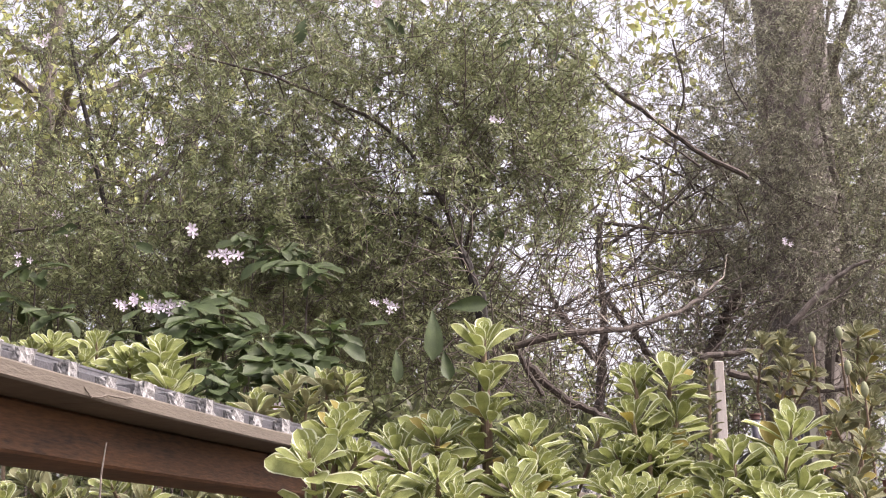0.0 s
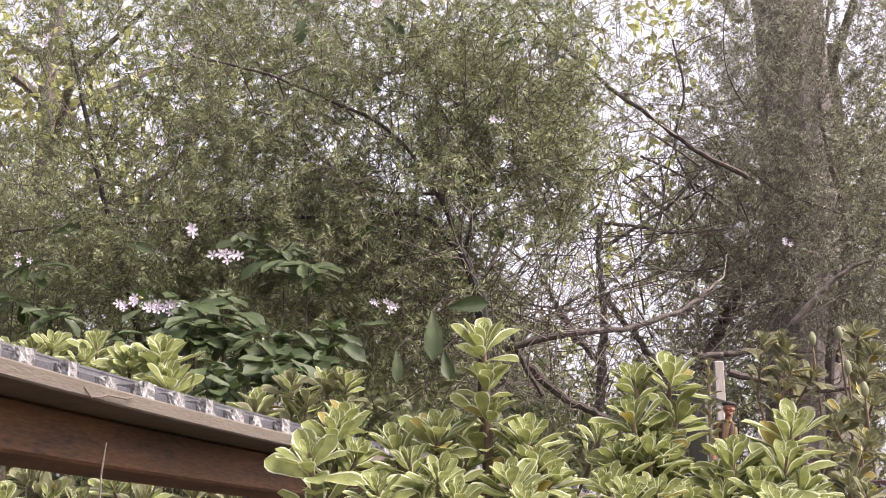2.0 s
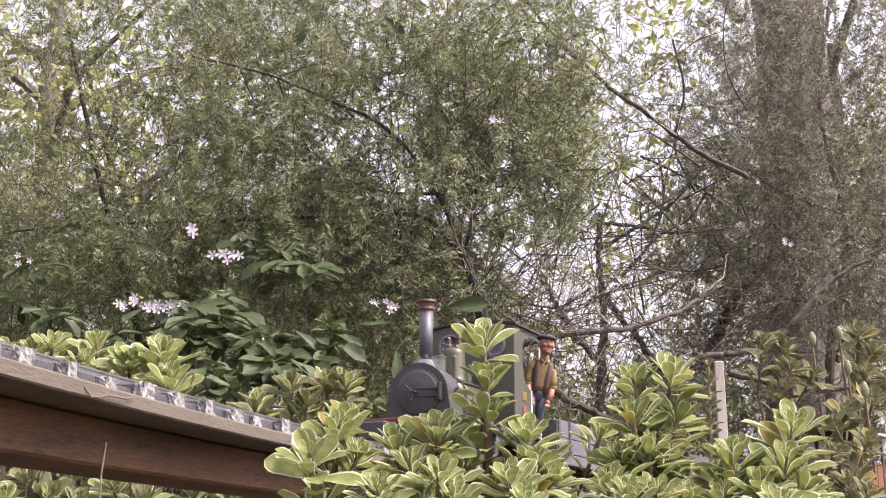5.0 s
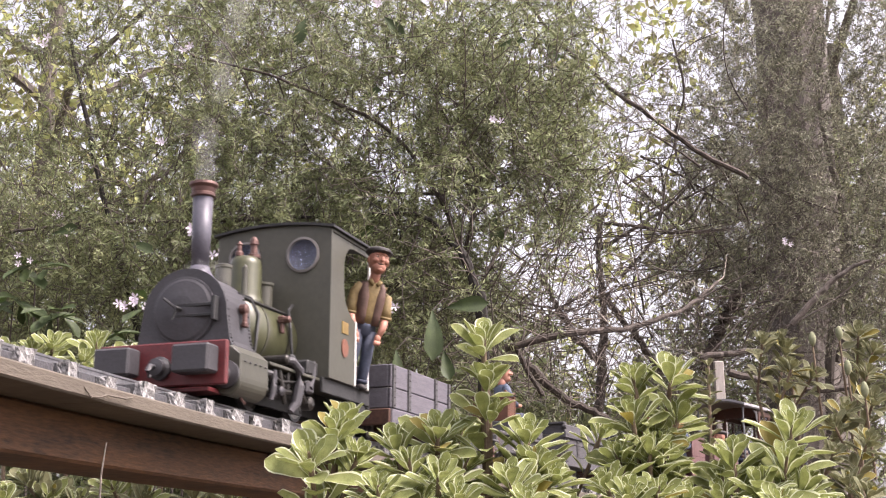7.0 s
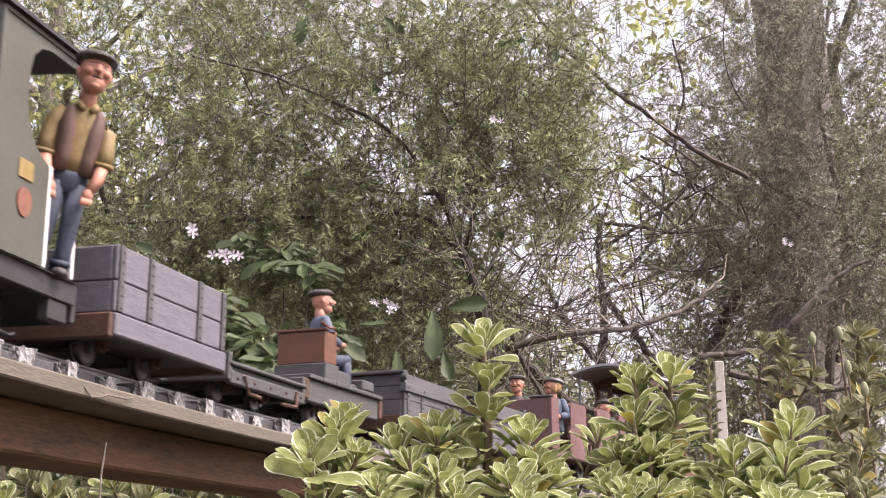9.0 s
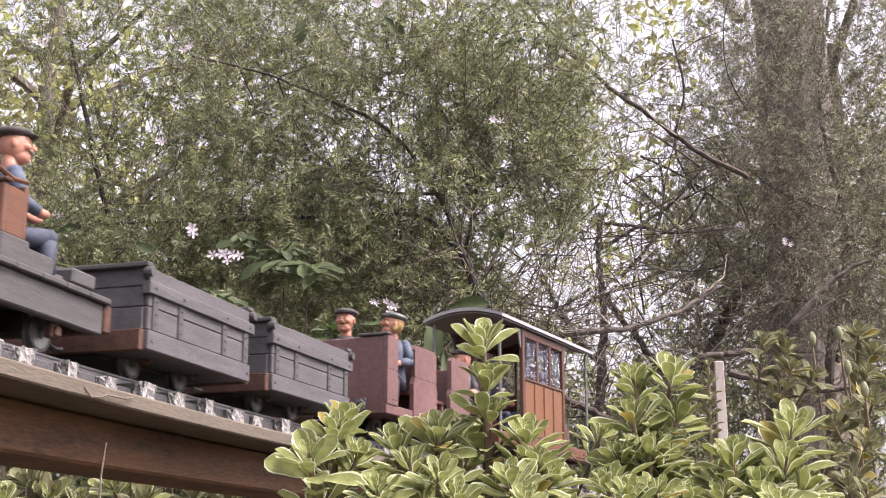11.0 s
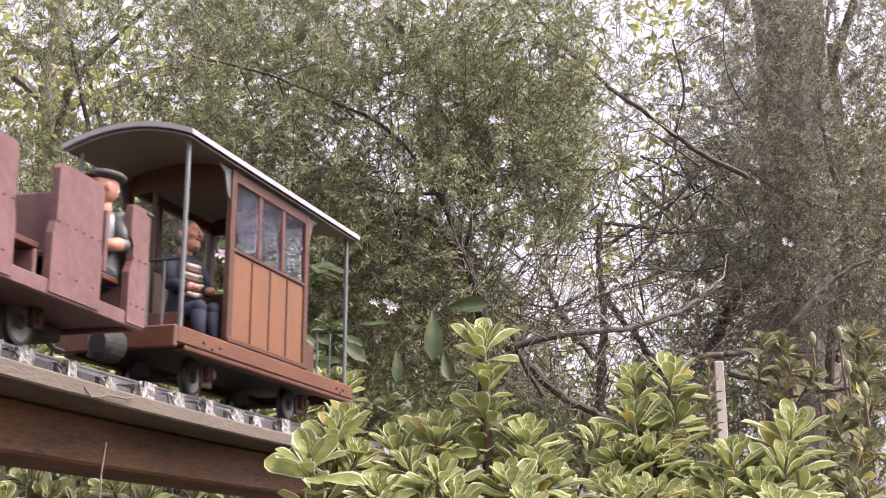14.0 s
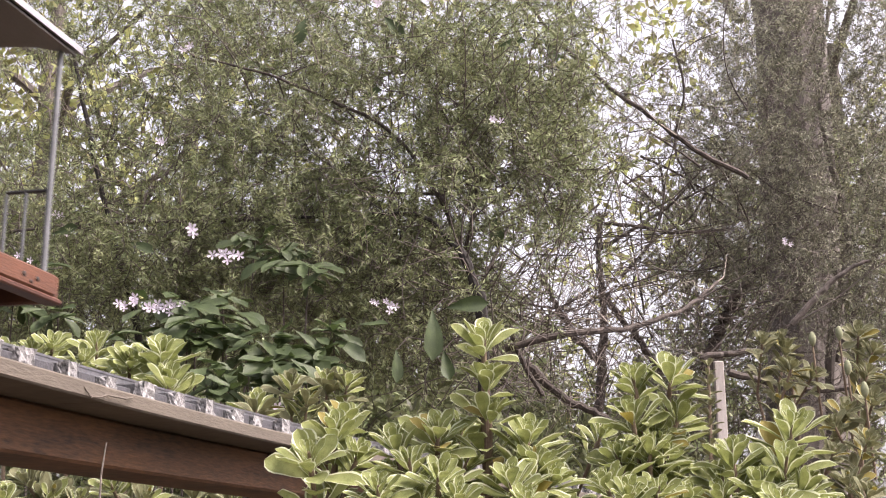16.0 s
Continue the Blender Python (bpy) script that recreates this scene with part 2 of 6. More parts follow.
def sleeper_mesh(k):
    rnd = random.Random(k)
    bm = bmesh.new()
    z1 = RAIL - 0.0076 - DECK_TOP
    box(-0.0075, 0.0075, -0.050, 0.0440, 0.0003, z1, 0.001, bm)
    for v in bm.verts:
        v.co += Vector((rnd.uniform(-1, 1), rnd.uniform(-1, 1), rnd.uniform(-1, 0))) * 0.0006
    end = bmesh.new()
    bmesh.ops.create_cube(end, size=1)
    bmesh.ops.subdivide_edges(end, edges=list(end.edges), cuts=3, use_grid_fill=True)
    for v in end.verts:
        v.co = Vector((v.co.x * 0.0155, 0.0475 + v.co.y * 0.007, z1 / 2 + v.co.z * (z1 - 0.0004)))
        v.co += Vector((rnd.uniform(-1, 1), rnd.uniform(-1, 1), rnd.uniform(-1, 1))) * 0.0011
        v.co.z = max(0.0003, v.co.z)
    n0 = len(bm.faces)
    joined(end, bm)
    bm.faces.ensure_lookup_table()
    for f in bm.faces[n0:]:
        f.material_index = 1
    me = bpy.data.meshes.new("sleeper")
    bm.to_mesh(me)
    bm.free()
    me.materials.append(M_SLEEPER)
    me.materials.append(M_LICHEN)
    return me


_bm = bmesh.new()
box(-0.0145, 0.0145, -0.0050, 0.0050, 0.0003, RAIL - 0.0082 - DECK_TOP, 0.0008, _bm)
SPACER = bpy.data.meshes.new("spacer")
_bm.to_mesh(SPACER)
_bm.free()
SPACER.materials.append(M_SPACER)
SLEEPERS = [sleeper_mesh(k) for k in range(5)]
_r = random.Random(4)
s = -3.6
while s < 0.9:
    x, y, h = line(s)
    ob = new("sleeper", SLEEPERS[_r.randrange(5)])
    ob.parent = rails
    ob.matrix_basis = pose(x, y, DECK_TOP, 0, 0, math.degrees(h) + _r.uniform(-4, 4)) @ pose(0, _r.uniform(-0.0025, 0.0030), 0) @ Matrix.Diagonal((_r.uniform(0.75, 1.2), 1, _r.uniform(0.86, 1.1), 1))
    step = 0.0475 + _r.uniform(-0.006, 0.006)
    x, y, h = line(s + step / 2)
    for side in (-0.040, 0.040):
        ob = new("spacer", SPACER)
        ob.parent = rails
        ob.matrix_basis = pose(x, y, DECK_TOP, 0, 0, math.degrees(h) + _r.uniform(-2, 2)) @ pose(0, side + _r.uniform(-0.002, 0.002), 0) @ Matrix.Diagonal((_r.uniform(0.7, 1.05), 1, _r.uniform(0.7, 1.0), 1))
    s += step

# ---- rolling stock ----
MOVES = []      # things that ride on the track: (thing, its place in the train, its offset)
WHEELS = []     # (part, its place on its thing, radius)
RODS = []


def riding(ob, at, offset=None):
    MOVES.append((ob, at, offset or Matrix.Identity(4)))
    return ob


def wheelset(parent, x, r, gauge=0.0225, label=""):
    bm = bmesh.new()
    for sd in (-1, 1):
        y = sd * gauge
        o = 1 if sd > 0 else -1
        turned([(r * 1.0, y - o * 0.0), (r * 1.13, y - o * 0.0002), (r * 1.13, y - o * 0.0014), (r, y - o * 0.0016)], "Y", (0, 0, 0), 28, bm)
        turned([(r, y + o * 0.0), (r * 0.985, y + o * 0.004), (r * 0.82, y + o * 0.0042), (r * 0.78, y + o * 0.0025), (r * 0.36, y + o * 0.0025), (r * 0.3, y + o * 0.0046), (r * 0.12, y + o * 0.005)], "Y", (0, 0, 0), 28, bm)
        for k in range(4):
            a = k * math.pi / 2 + 0.4
            turned([(r * 0.13, y + o * 0.0015), (r * 0.13, y + o * 0.0031)], "Y", (r * 0.57 * math.cos(a), 0, r * 0.57 * math.sin(a)), 8, bm)
    turned([(r * 0.16, -gauge), (r * 0.16, gauge)], "Y", (0, 0, 0), 10, bm)
    ob = part("wheelset", bm, M_WHEEL, parent, label)
    for sd in (-1, 1):
        part("tyre", turned([(r * 1.004, sd * gauge + sd * 0.0002), (r * 0.992, sd * gauge + sd * 0.0038)], "Y", (0, 0, 0), 28), M_TREAD, ob)
    WHEELS.append((ob, x, r))
    ob.matrix_basis = pose(x, 0, r)
    return ob


def axlebox(parent, x, y, z, h=0.012):
    o = 1 if y > 0 else -1
    z += 0.0015
    bm = box(x - 0.0045, x + 0.0045, y - 0.003, y + 0.003, z - h * 0.38, z + h * 0.5, 0.0012)
    ys = sorted((y + o * 0.003, y + o * 0.0055))
    box(x - 0.003, x + 0.003, ys[0], ys[1], z - h * 0.28, z + h * 0.25, 0.0008, bm)
    return part("axlebox", bm, M_RUST, parent)


def bolts(parent, places, r=0.0011, axis="Y", material=None):
    bm = bmesh.new()
    for x, y, z in places:
        o = 1 if (y if axis == "Y" else x) >= 0 else -1
        turned([(r, -0.0003), (r, o * 0.0006), (r * 0.5, o * 0.0011)], axis, (x, y, z), 6, bm)
    return tagged(part("bolting", bm, material or M_GREYDARK, parent), kind="stuff")


def tipper(at, group):
    """Grey plank wagon with iron strapping and a raised rim."""
    w = riding(thing("plank_wagon", "grey wooden plank wagon with iron strapping on four wheels", "wagon", group=group), at)
    L, W = 0.081, 0.0625
    part("floor", box(-L + 0.003, L - 0.003, -W + 0.004, W - 0.004, 0.013, 0.018), M_GREYDARK, w)
    for sd in (-1, 1):
        y0, y1 = sorted((sd * W, sd * (W - 0.004)))
        part("sole_board", box(-L, L, y0 - (0.0015 if sd < 0 else 0), y1 + (0.0015 if sd > 0 else 0), 0.0125, 0.0262), M_GREYMID, w)
        part("side_plank", box(-L + 0.001, L - 0.001, y0, y1, 0.0268, 0.0425), M_GREYMID, w)
        part("side_plank", box(-L + 0.001, L - 0.001, y0, y1, 0.0430, 0.0570), M_GREYMID, w)
        part("rim_plank", box(-L - 0.003, L + 0.003, y0 - (0.003 if sd < 0 else 0), y1 + (0.003 if sd > 0 else 0), 0.0512, 0.0600), M_GREYMID, w)
        part("top_plank", box(-L + 0.001, L - 0.001, y0, y1, 0.0605, 0.0700), M_GREYMID, w)
        for x in (-0.072, -0.035, 0.035, 0.072):
            part("strap", box(x - 0.0035, x + 0.0035, sd * (W + 0.0006) - 0.0008, sd * (W + 0.0006) + 0.0008, 0.0265, 0.0508, 0.0003), M_GREYDARK, w)
        bolts(w, [(x, sd * (W + 0.0012), z) for x in (-0.072, -0.035, 0.035, 0.072) for z in (0.031, 0.038, 0.047)])
        bolts(w, [(x, sd * (W + 0.0028), 0.0556) for x in (-0.076, -0.035, 0.035, 0.076)], 0.0014)
        bolts(w, [(x, sd * (W + 0.0013), 0.019) for x in (-0.076, 0.076)], 0.0016)
        for x in (-0.036, 0.036):
            axlebox(w, x, sd * 0.036, 0.0125)
    for sd in (-1, 1):
        x0, x1 = sorted((sd * L, sd * (L - 0.004)))
        for z0, z1 in ((0.0268, 0.0425), (0.0430, 0.0570), (0.0575, 0.0700)):
            part("end_plank", box(x0, x1, -W + 0.0042, W - 0.0042, z0, z1), M_GREYMID, w)
        part("headstock", box(sd * (L + 0.0025) - 0.003, sd * (L + 0.0025) + 0.003, -W + 0.002, W - 0.002, 0.0115, 0.0262), M_RUST, w)
        part("rim_cap", box(sd * L - 0.005, sd * L + 0.005, -W - 0.001, W + 0.001, 0.0702, 0.0735), M_GREYDARK, w)
        part("corner_knob", turned([(0.0035, -0.003), (0.004, 0), (0.0035, 0.003)], "Y", (sd * (L + 0.002), W + 0.001, 0.0665), 12), M_GREYDARK, w)
        part("coupling", tube([(sd * 0.083, 0, 0.016), (sd * 0.09, 0, 0.013), (sd * 0.1, 0, 0.014)], 0.0018), M_BLACK, w)
    for x in (-0.036, 0.036):
        wheelset(w, x, 0.0125)
    part("underframe", box(-L + 0.01, L - 0.01, -0.02, 0.02, 0.0105, 0.0128), M_BLACK, w)
    return w


def high_wagon(at):
    """Tall grey open wagon."""
    w = riding(thing("open_wagon", "tall grey wooden open wagon with riveted straps behind the engine", "wagon"), at)
    L, W = 0.080, 0.0705
    part("floor", box(-L + 0.004, L - 0.004, -W + 0.004, W - 0.004, 0.016, 0.020), M_GREYDARK, w)
    for sd in (-1, 1):
        y0, y1 = sorted((sd * W, sd * (W - 0.004)))
        part("sole_board", box(-L - 0.001, L + 0.001, y0 - (0.002 if sd < 0 else 0), y1 + (0.002 if sd > 0 else 0), 0.0115, 0.0262, 0.001), M_GREY, w)
        part("side_plank", box(-L, L, y0, y1, 0.0272, 0.0480, 0.001), M_GREY, w)
        part("side_plank", box(-L, L, y0, y1, 0.0484, 0.0720, 0.001), M_GREY, w)
        for x in (-0.0755, -0.0365, 0.0365, 0.0755):
            part("strap", box(x - 0.0032, x + 0.0032, sd * (W + 0.0008) - 0.001, sd * (W + 0.0008) + 0.001, 0.0272, 0.0715, 0.0004), M_GREYDARK, w)
        bolts(w, [(x, sd * (W + 0.0016), z) for x in (-0.0755, -0.0365, 0.0365, 0.0755) for z in (0.030, 0.038, 0.044, 0.053, 0.060, 0.067)])
        for x in (-0.038, 0.038):
            axlebox(w, x, sd * 0.036, 0.0115)
        x0, x1 = sorted((sd * L, sd * (L - 0.004)))
        part("end_plank", box(x0, x1, -W + 0.0042, W - 0.0042, 0.0272, 0.0480, 0.001), M_GREY, w)
        part("end_plank", box(x0, x1, -W + 0.0042, W - 0.0042, 0.0484, 0.0720, 0.001), M_GREY, w)
        part("headstock", box(sd * (L + 0.002) - 0.003, sd * (L + 0.002) + 0.003, -W, W, 0.0100, 0.0262, 0.001), M_RUST, w)
        part("coupling", tube([(sd * 0.082, 0, 0.016), (sd * 0.09, 0, 0.013), (sd * 0.102, 0, 0.014)], 0.0018), M_BLACK, w)
    for x in (-0.038, 0.038):
        wheelset(w, x, 0.0125)
    part("underframe", box(-L + 0.008, L - 0.008, -0.018, 0.018, 0.0125, 0.0155), M_BLACK, w)
    return w


def flat_wagon(at):
    w = riding(thing("low_wagon", "low dark brown flat wagon with raised end boards", "wagon"), at)
    L, W = 0.070, 0.055
    for k in range(5):
        y = -W + (2 * W) * k / 5
        part("floor_plank", box(-L, L, y + 0.0004, y + 2 * W / 5 - 0.0004, 0.0200, 0.0238), M_GREYDARK, w)
    for sd in (-1, 1):
        part("side_rail", box(-L, L, sd * W - 0.003, sd * W + 0.003, 0.0095, 0.0196, 0.001), M_GREYDARK, w)
        part("side_rail_top", box(-L - 0.002, L + 0.002, sd * W - 0.004, sd * W + 0.004, 0.0240, 0.0272, 0.001), M_GREYDARK, w)
        part("end_board", box(sd * L - 0.003, sd * L + 0.003, -W - 0.002, W + 0.002, 0.0120, 0.0345, 0.001), M_GREYDARK, w)
        bolts(w, [(x, sd * (W + 0.0033), 0.0145) for x in (-0.06, -0.03, 0.0, 0.03, 0.06)], 0.0014, material=M_RUST)
        for x in (-0.034, 0.034):
            axlebox(w, x, sd * 0.034, 0.0105)
        part("bracket", tube([(sd * 0.05, W + 0.004, 0.018), (sd * 0.045, W + 0.006, 0.004), (sd * 0.02, W + 0.004, 0.004)], 0.0016), M_RUST, w)
        part("coupling", tube([(sd * 0.07, 0, 0.016), (sd * 0.078, 0, 0.013), (sd * 0.087, 0, 0.014)], 0.0018), M_BLACK, w)
    for x in (-0.034, 0.034):
        wheelset(w, x, 0.0115)
    return w


def brake_wagon(at):
    """Flat truck with a box seat, on which a figure sits."""
    w = riding(thing("brake_truck", "weathered flat truck with an orange-brown wooden box and brake lever", "wagon"), at)
    L, W = 0.085, 0.048
    for k in range(6):
        x = -L + 2 * L * k / 6
        part("deck_plank", box(x + 0.0005, x + L / 3 - 0.0005, -W, W, 0.0390, 0.0432, 0.0008), M_GREYDARK, w)
    for sd in (-1, 1):
        part("sole_bar", box(-L + 0.004, L - 0.004, sd * (W - 0.008) - 0.004, sd * (W - 0.008) + 0.004, 0.0180, 0.0388, 0.001), M_GREYDARK, w)
        part("headstock", box(sd * L - 0.004, sd * L + 0.004, -W + 0.002, W - 0.002, 0.0200, 0.0388, 0.001), M_RUST, w)
        for x in (-0.036, 0.036):
            axlebox(w, x, sd * 0.034, 0.0115)
        part("coupling", tube([(sd * 0.086, 0, 0.016), (sd * 0.094, 0, 0.013), (sd * 0.104, 0, 0.014)], 0.0018), M_BLACK, w)
    part("box_base", box(0.002, 0.032, -0.018, 0.038, 0.0434, 0.0620, 0.0010), M_GREYDARK, w)
    part("box_front", box(0.0262, 0.0300, -0.016, 0.036, 0.0622, 0.0935, 0.0008), M_ORANGEWOOD, w)
    part("box_side", box(0.0080, 0.0260, 0.032, 0.036, 0.0622, 0.0925, 0.0008), M_ORANGEWOOD, w)
    part("box_side", box(0.0080, 0.0260, -0.016, -0.012, 0.0622, 0.0925, 0.0008), M_ORANGEWOOD, w)
    part("box_back", box(0.0040, 0.0078, -0.016, 0.036, 0.0622, 0.0965, 0.0008), M_ORANGEWOOD, w)
    part("box_rim", box(0.0250, 0.0312, -0.018, 0.038, 0.0937, 0.0962, 0.0006), M_REDWOOD, w)
    part("seat", box(-0.030, 0.0018, -0.016, 0.036, 0.0434, 0.0590, 0.0008), M_GREYDARK, w)
    part("side_step", box(-0.062, -0.034, 0.028, 0.048, 0.0434, 0.0540, 0.0015), M_GREYDARK, w)
    part("brake_lever", tube([(0.036, 0.034, 0.1010), (0.022, 0.035, 0.0975), (0.004, 0.034, 0.1000)], 0.0016), M_ORANGEWOOD, w)
    for x in (-0.036, 0.036):
        wheelset(w, x, 0.0125)
    return w


def open_coach(at):
    """Maroon toast-rack coach: end walls, benches and panels between the doorways."""
    w = riding(thing("open_coach", "faded maroon open toast-rack coach with bench compartments", "passenger coach"), at)
    L, W = 0.144, 0.0695
    part("floor", box(-L + 0.002, L - 0.002, -W + 0.002, W - 0.002, 0.0240, 0.0275), M_MAROON, w)
    part("underframe", box(-L + 0.01, L - 0.01, -0.018, 0.018, 0.0130, 0.0238, 0.002), M_BLACK, w)
    for sd in (-1, 1):
        part("sill", box(-L, L, sd * W - 0.0025, sd * W + 0.0025, 0.0205, 0.0300, 0.0006), M_MAROON, w)
    spans = ((0.118, 0.144, 0.0995), (0.016, 0.079, 0.1), (-0.082, -0.023, 0.103), (-0.144, -0.118, 0.103))
    for sd in (-1, 1):
        y = sd * (W + 0.001)
        for a, b, top in spans:
            if b - a > 0.04:
                out = [(a, 0.0225), (b, 0.0225), (b, 0.058), (b - 0.003, 0.066), (b - 0.003, top - 0.004), (b - 0.007, top), (a + 0.006, top), (a + 0.002, top - 0.004), (a + 0.002, 0.062), (a, 0.056)]
            elif a > 0:
                out = [(a, 0.0302), (b, 0.0302), (b, top), (a + 0.001, top), (a + 0.001, 0.06), (a, 0.056)]
            else:
                out = [(a, 0.0225), (b, 0.0225), (b, 0.056), (b - 0.004, 0.064), (b - 0.004, 0.074), (b, 0.08), (b, top - 0.002), (b - 0.004, top), (a, top)]
            part("side_panel", plate(out, y - 0.0025, y + 0.0025), M_MAROON, w)
            n = max(3, int((b - a) / 0.009))
            bolts(w, [(a + (b - a) * (i + 0.5) / n, sd * (W + 0.0034), 0.066) for i in range(n)], 0.0007, material=M_REDWOOD)
            bolts(w, [(a + (b - a) * (i + 0.5) / 3, sd * (W + 0.0034), 0.035) for i in range(3)], 0.0007, material=M_REDWOOD)
    for sd in (-1, 1):
        x = sd * (L - 0.0022)
        part("end_wall", box(x - 0.0022, x + 0.0022, -W + 0.0017, W - 0.0017, 0.0205, 0.0990, 0.0008), M_MAROON, w)
        part("end_cap", box(x - 0.004, x + 0.004, W - 0.030, W + 0.005, 0.0997, 0.1027, 0.0010), M_GREYDARK, w)
        ring = [(sd * (L + 0.0032), 0.0440 + 0.0046 * math.cos(0.5236 * k), 0.0285 + 0.0046 * math.sin(0.5236 * k)) for k in range(13)]
        eye = tube(ring, 0.0014, 8)
        turned([(0.0022, 0), (0.0022, sd * 0.0040)], "X", (sd * (L + 0.0002), 0.0440, 0.0335), 10, eye)
        box(sd * (L + 0.0008) - 0.0006, sd * (L + 0.0008) + 0.0006, 0.0385, 0.0495, 0.0300, 0.0365, 0.0004, eye)
        part("tow_ring", eye, M_POST, w)
        part("coupling", tube([(sd * 0.144, 0, 0.018), (sd * 0.155, 0, 0.014), (sd * 0.166, 0, 0.014)], 0.0018), M_BLACK, w)
    part("front_seat", box(0.080, 0.106, -0.026, 0.022, 0.0277, 0.0580), M_REDWOOD, w)
    for x in (0.062, -0.008, -0.052, -0.112):
        part("bench", box(x - 0.014, x + 0.014, -W + 0.004, W - 0.004, 0.0475, 0.0515), M_REDWOOD, w)
        part("bench_front", box(x - 0.012, x - 0.009, -W + 0.004, W - 0.004, 0.0277, 0.0473), M_MAROON, w)
    for x in (0.047, -0.054, -0.1):
        part("bench_back", box(x - 0.0018, x + 0.0018, -W + 0.004, W - 0.004, 0.0520, 0.0930), M_MAROON, w)
    for x in (-0.070, 0.070):
        wheelset(w, x, 0.0155)
        for sd in (-1, 1):
            axlebox(w, x, sd * 0.036, 0.0155, 0.016)
            part("axle_guard", box(x - 0.006, x + 0.006, sd * 0.038 - 0.001, sd * 0.038 + 0.001, 0.0190, 0.0238), M_BLACK, w)
    return w


def arch(y, half, z0, rise):
    return z0 + rise * (1 - (y / half) ** 2)


def curved_roof(x0, x1, half, z0, rise, thick, n=20):
    bm = bmesh.new()
    rows = []
    for x in (x0, x1):
        row = []
        for i in range(n + 1):
            y = -half + 2 * half * i / n
            row.append((bm.verts.new((x, y, arch(y, half, z0, rise))), bm.verts.new((x, y, arch(y, half, z0, rise) + thick))))
        rows.append(row)
    a, b = rows
    for i in range(n):
        bm.faces.new((a[i][0], a[i + 1][0], b[i + 1][0], b[i][0]))
        bm.faces.new((a[i][1], b[i][1], b[i + 1][1], a[i + 1][1]))
        bm.faces.new((a[i][0], a[i][1], a[i + 1][1], a[i + 1][0]))
        bm.faces.new((b[i][0], b[i + 1][0], b[i + 1][1], b[i][1]))
    bm.faces.new((a[0][0], b[0][0], b[0][1], a[0][1]))
    bm.faces.new((a[n][0], a[n][1], b[n][1], b[n][0]))
    bmesh.ops.recalc_face_normals(bm, faces=bm.faces)
    return bm


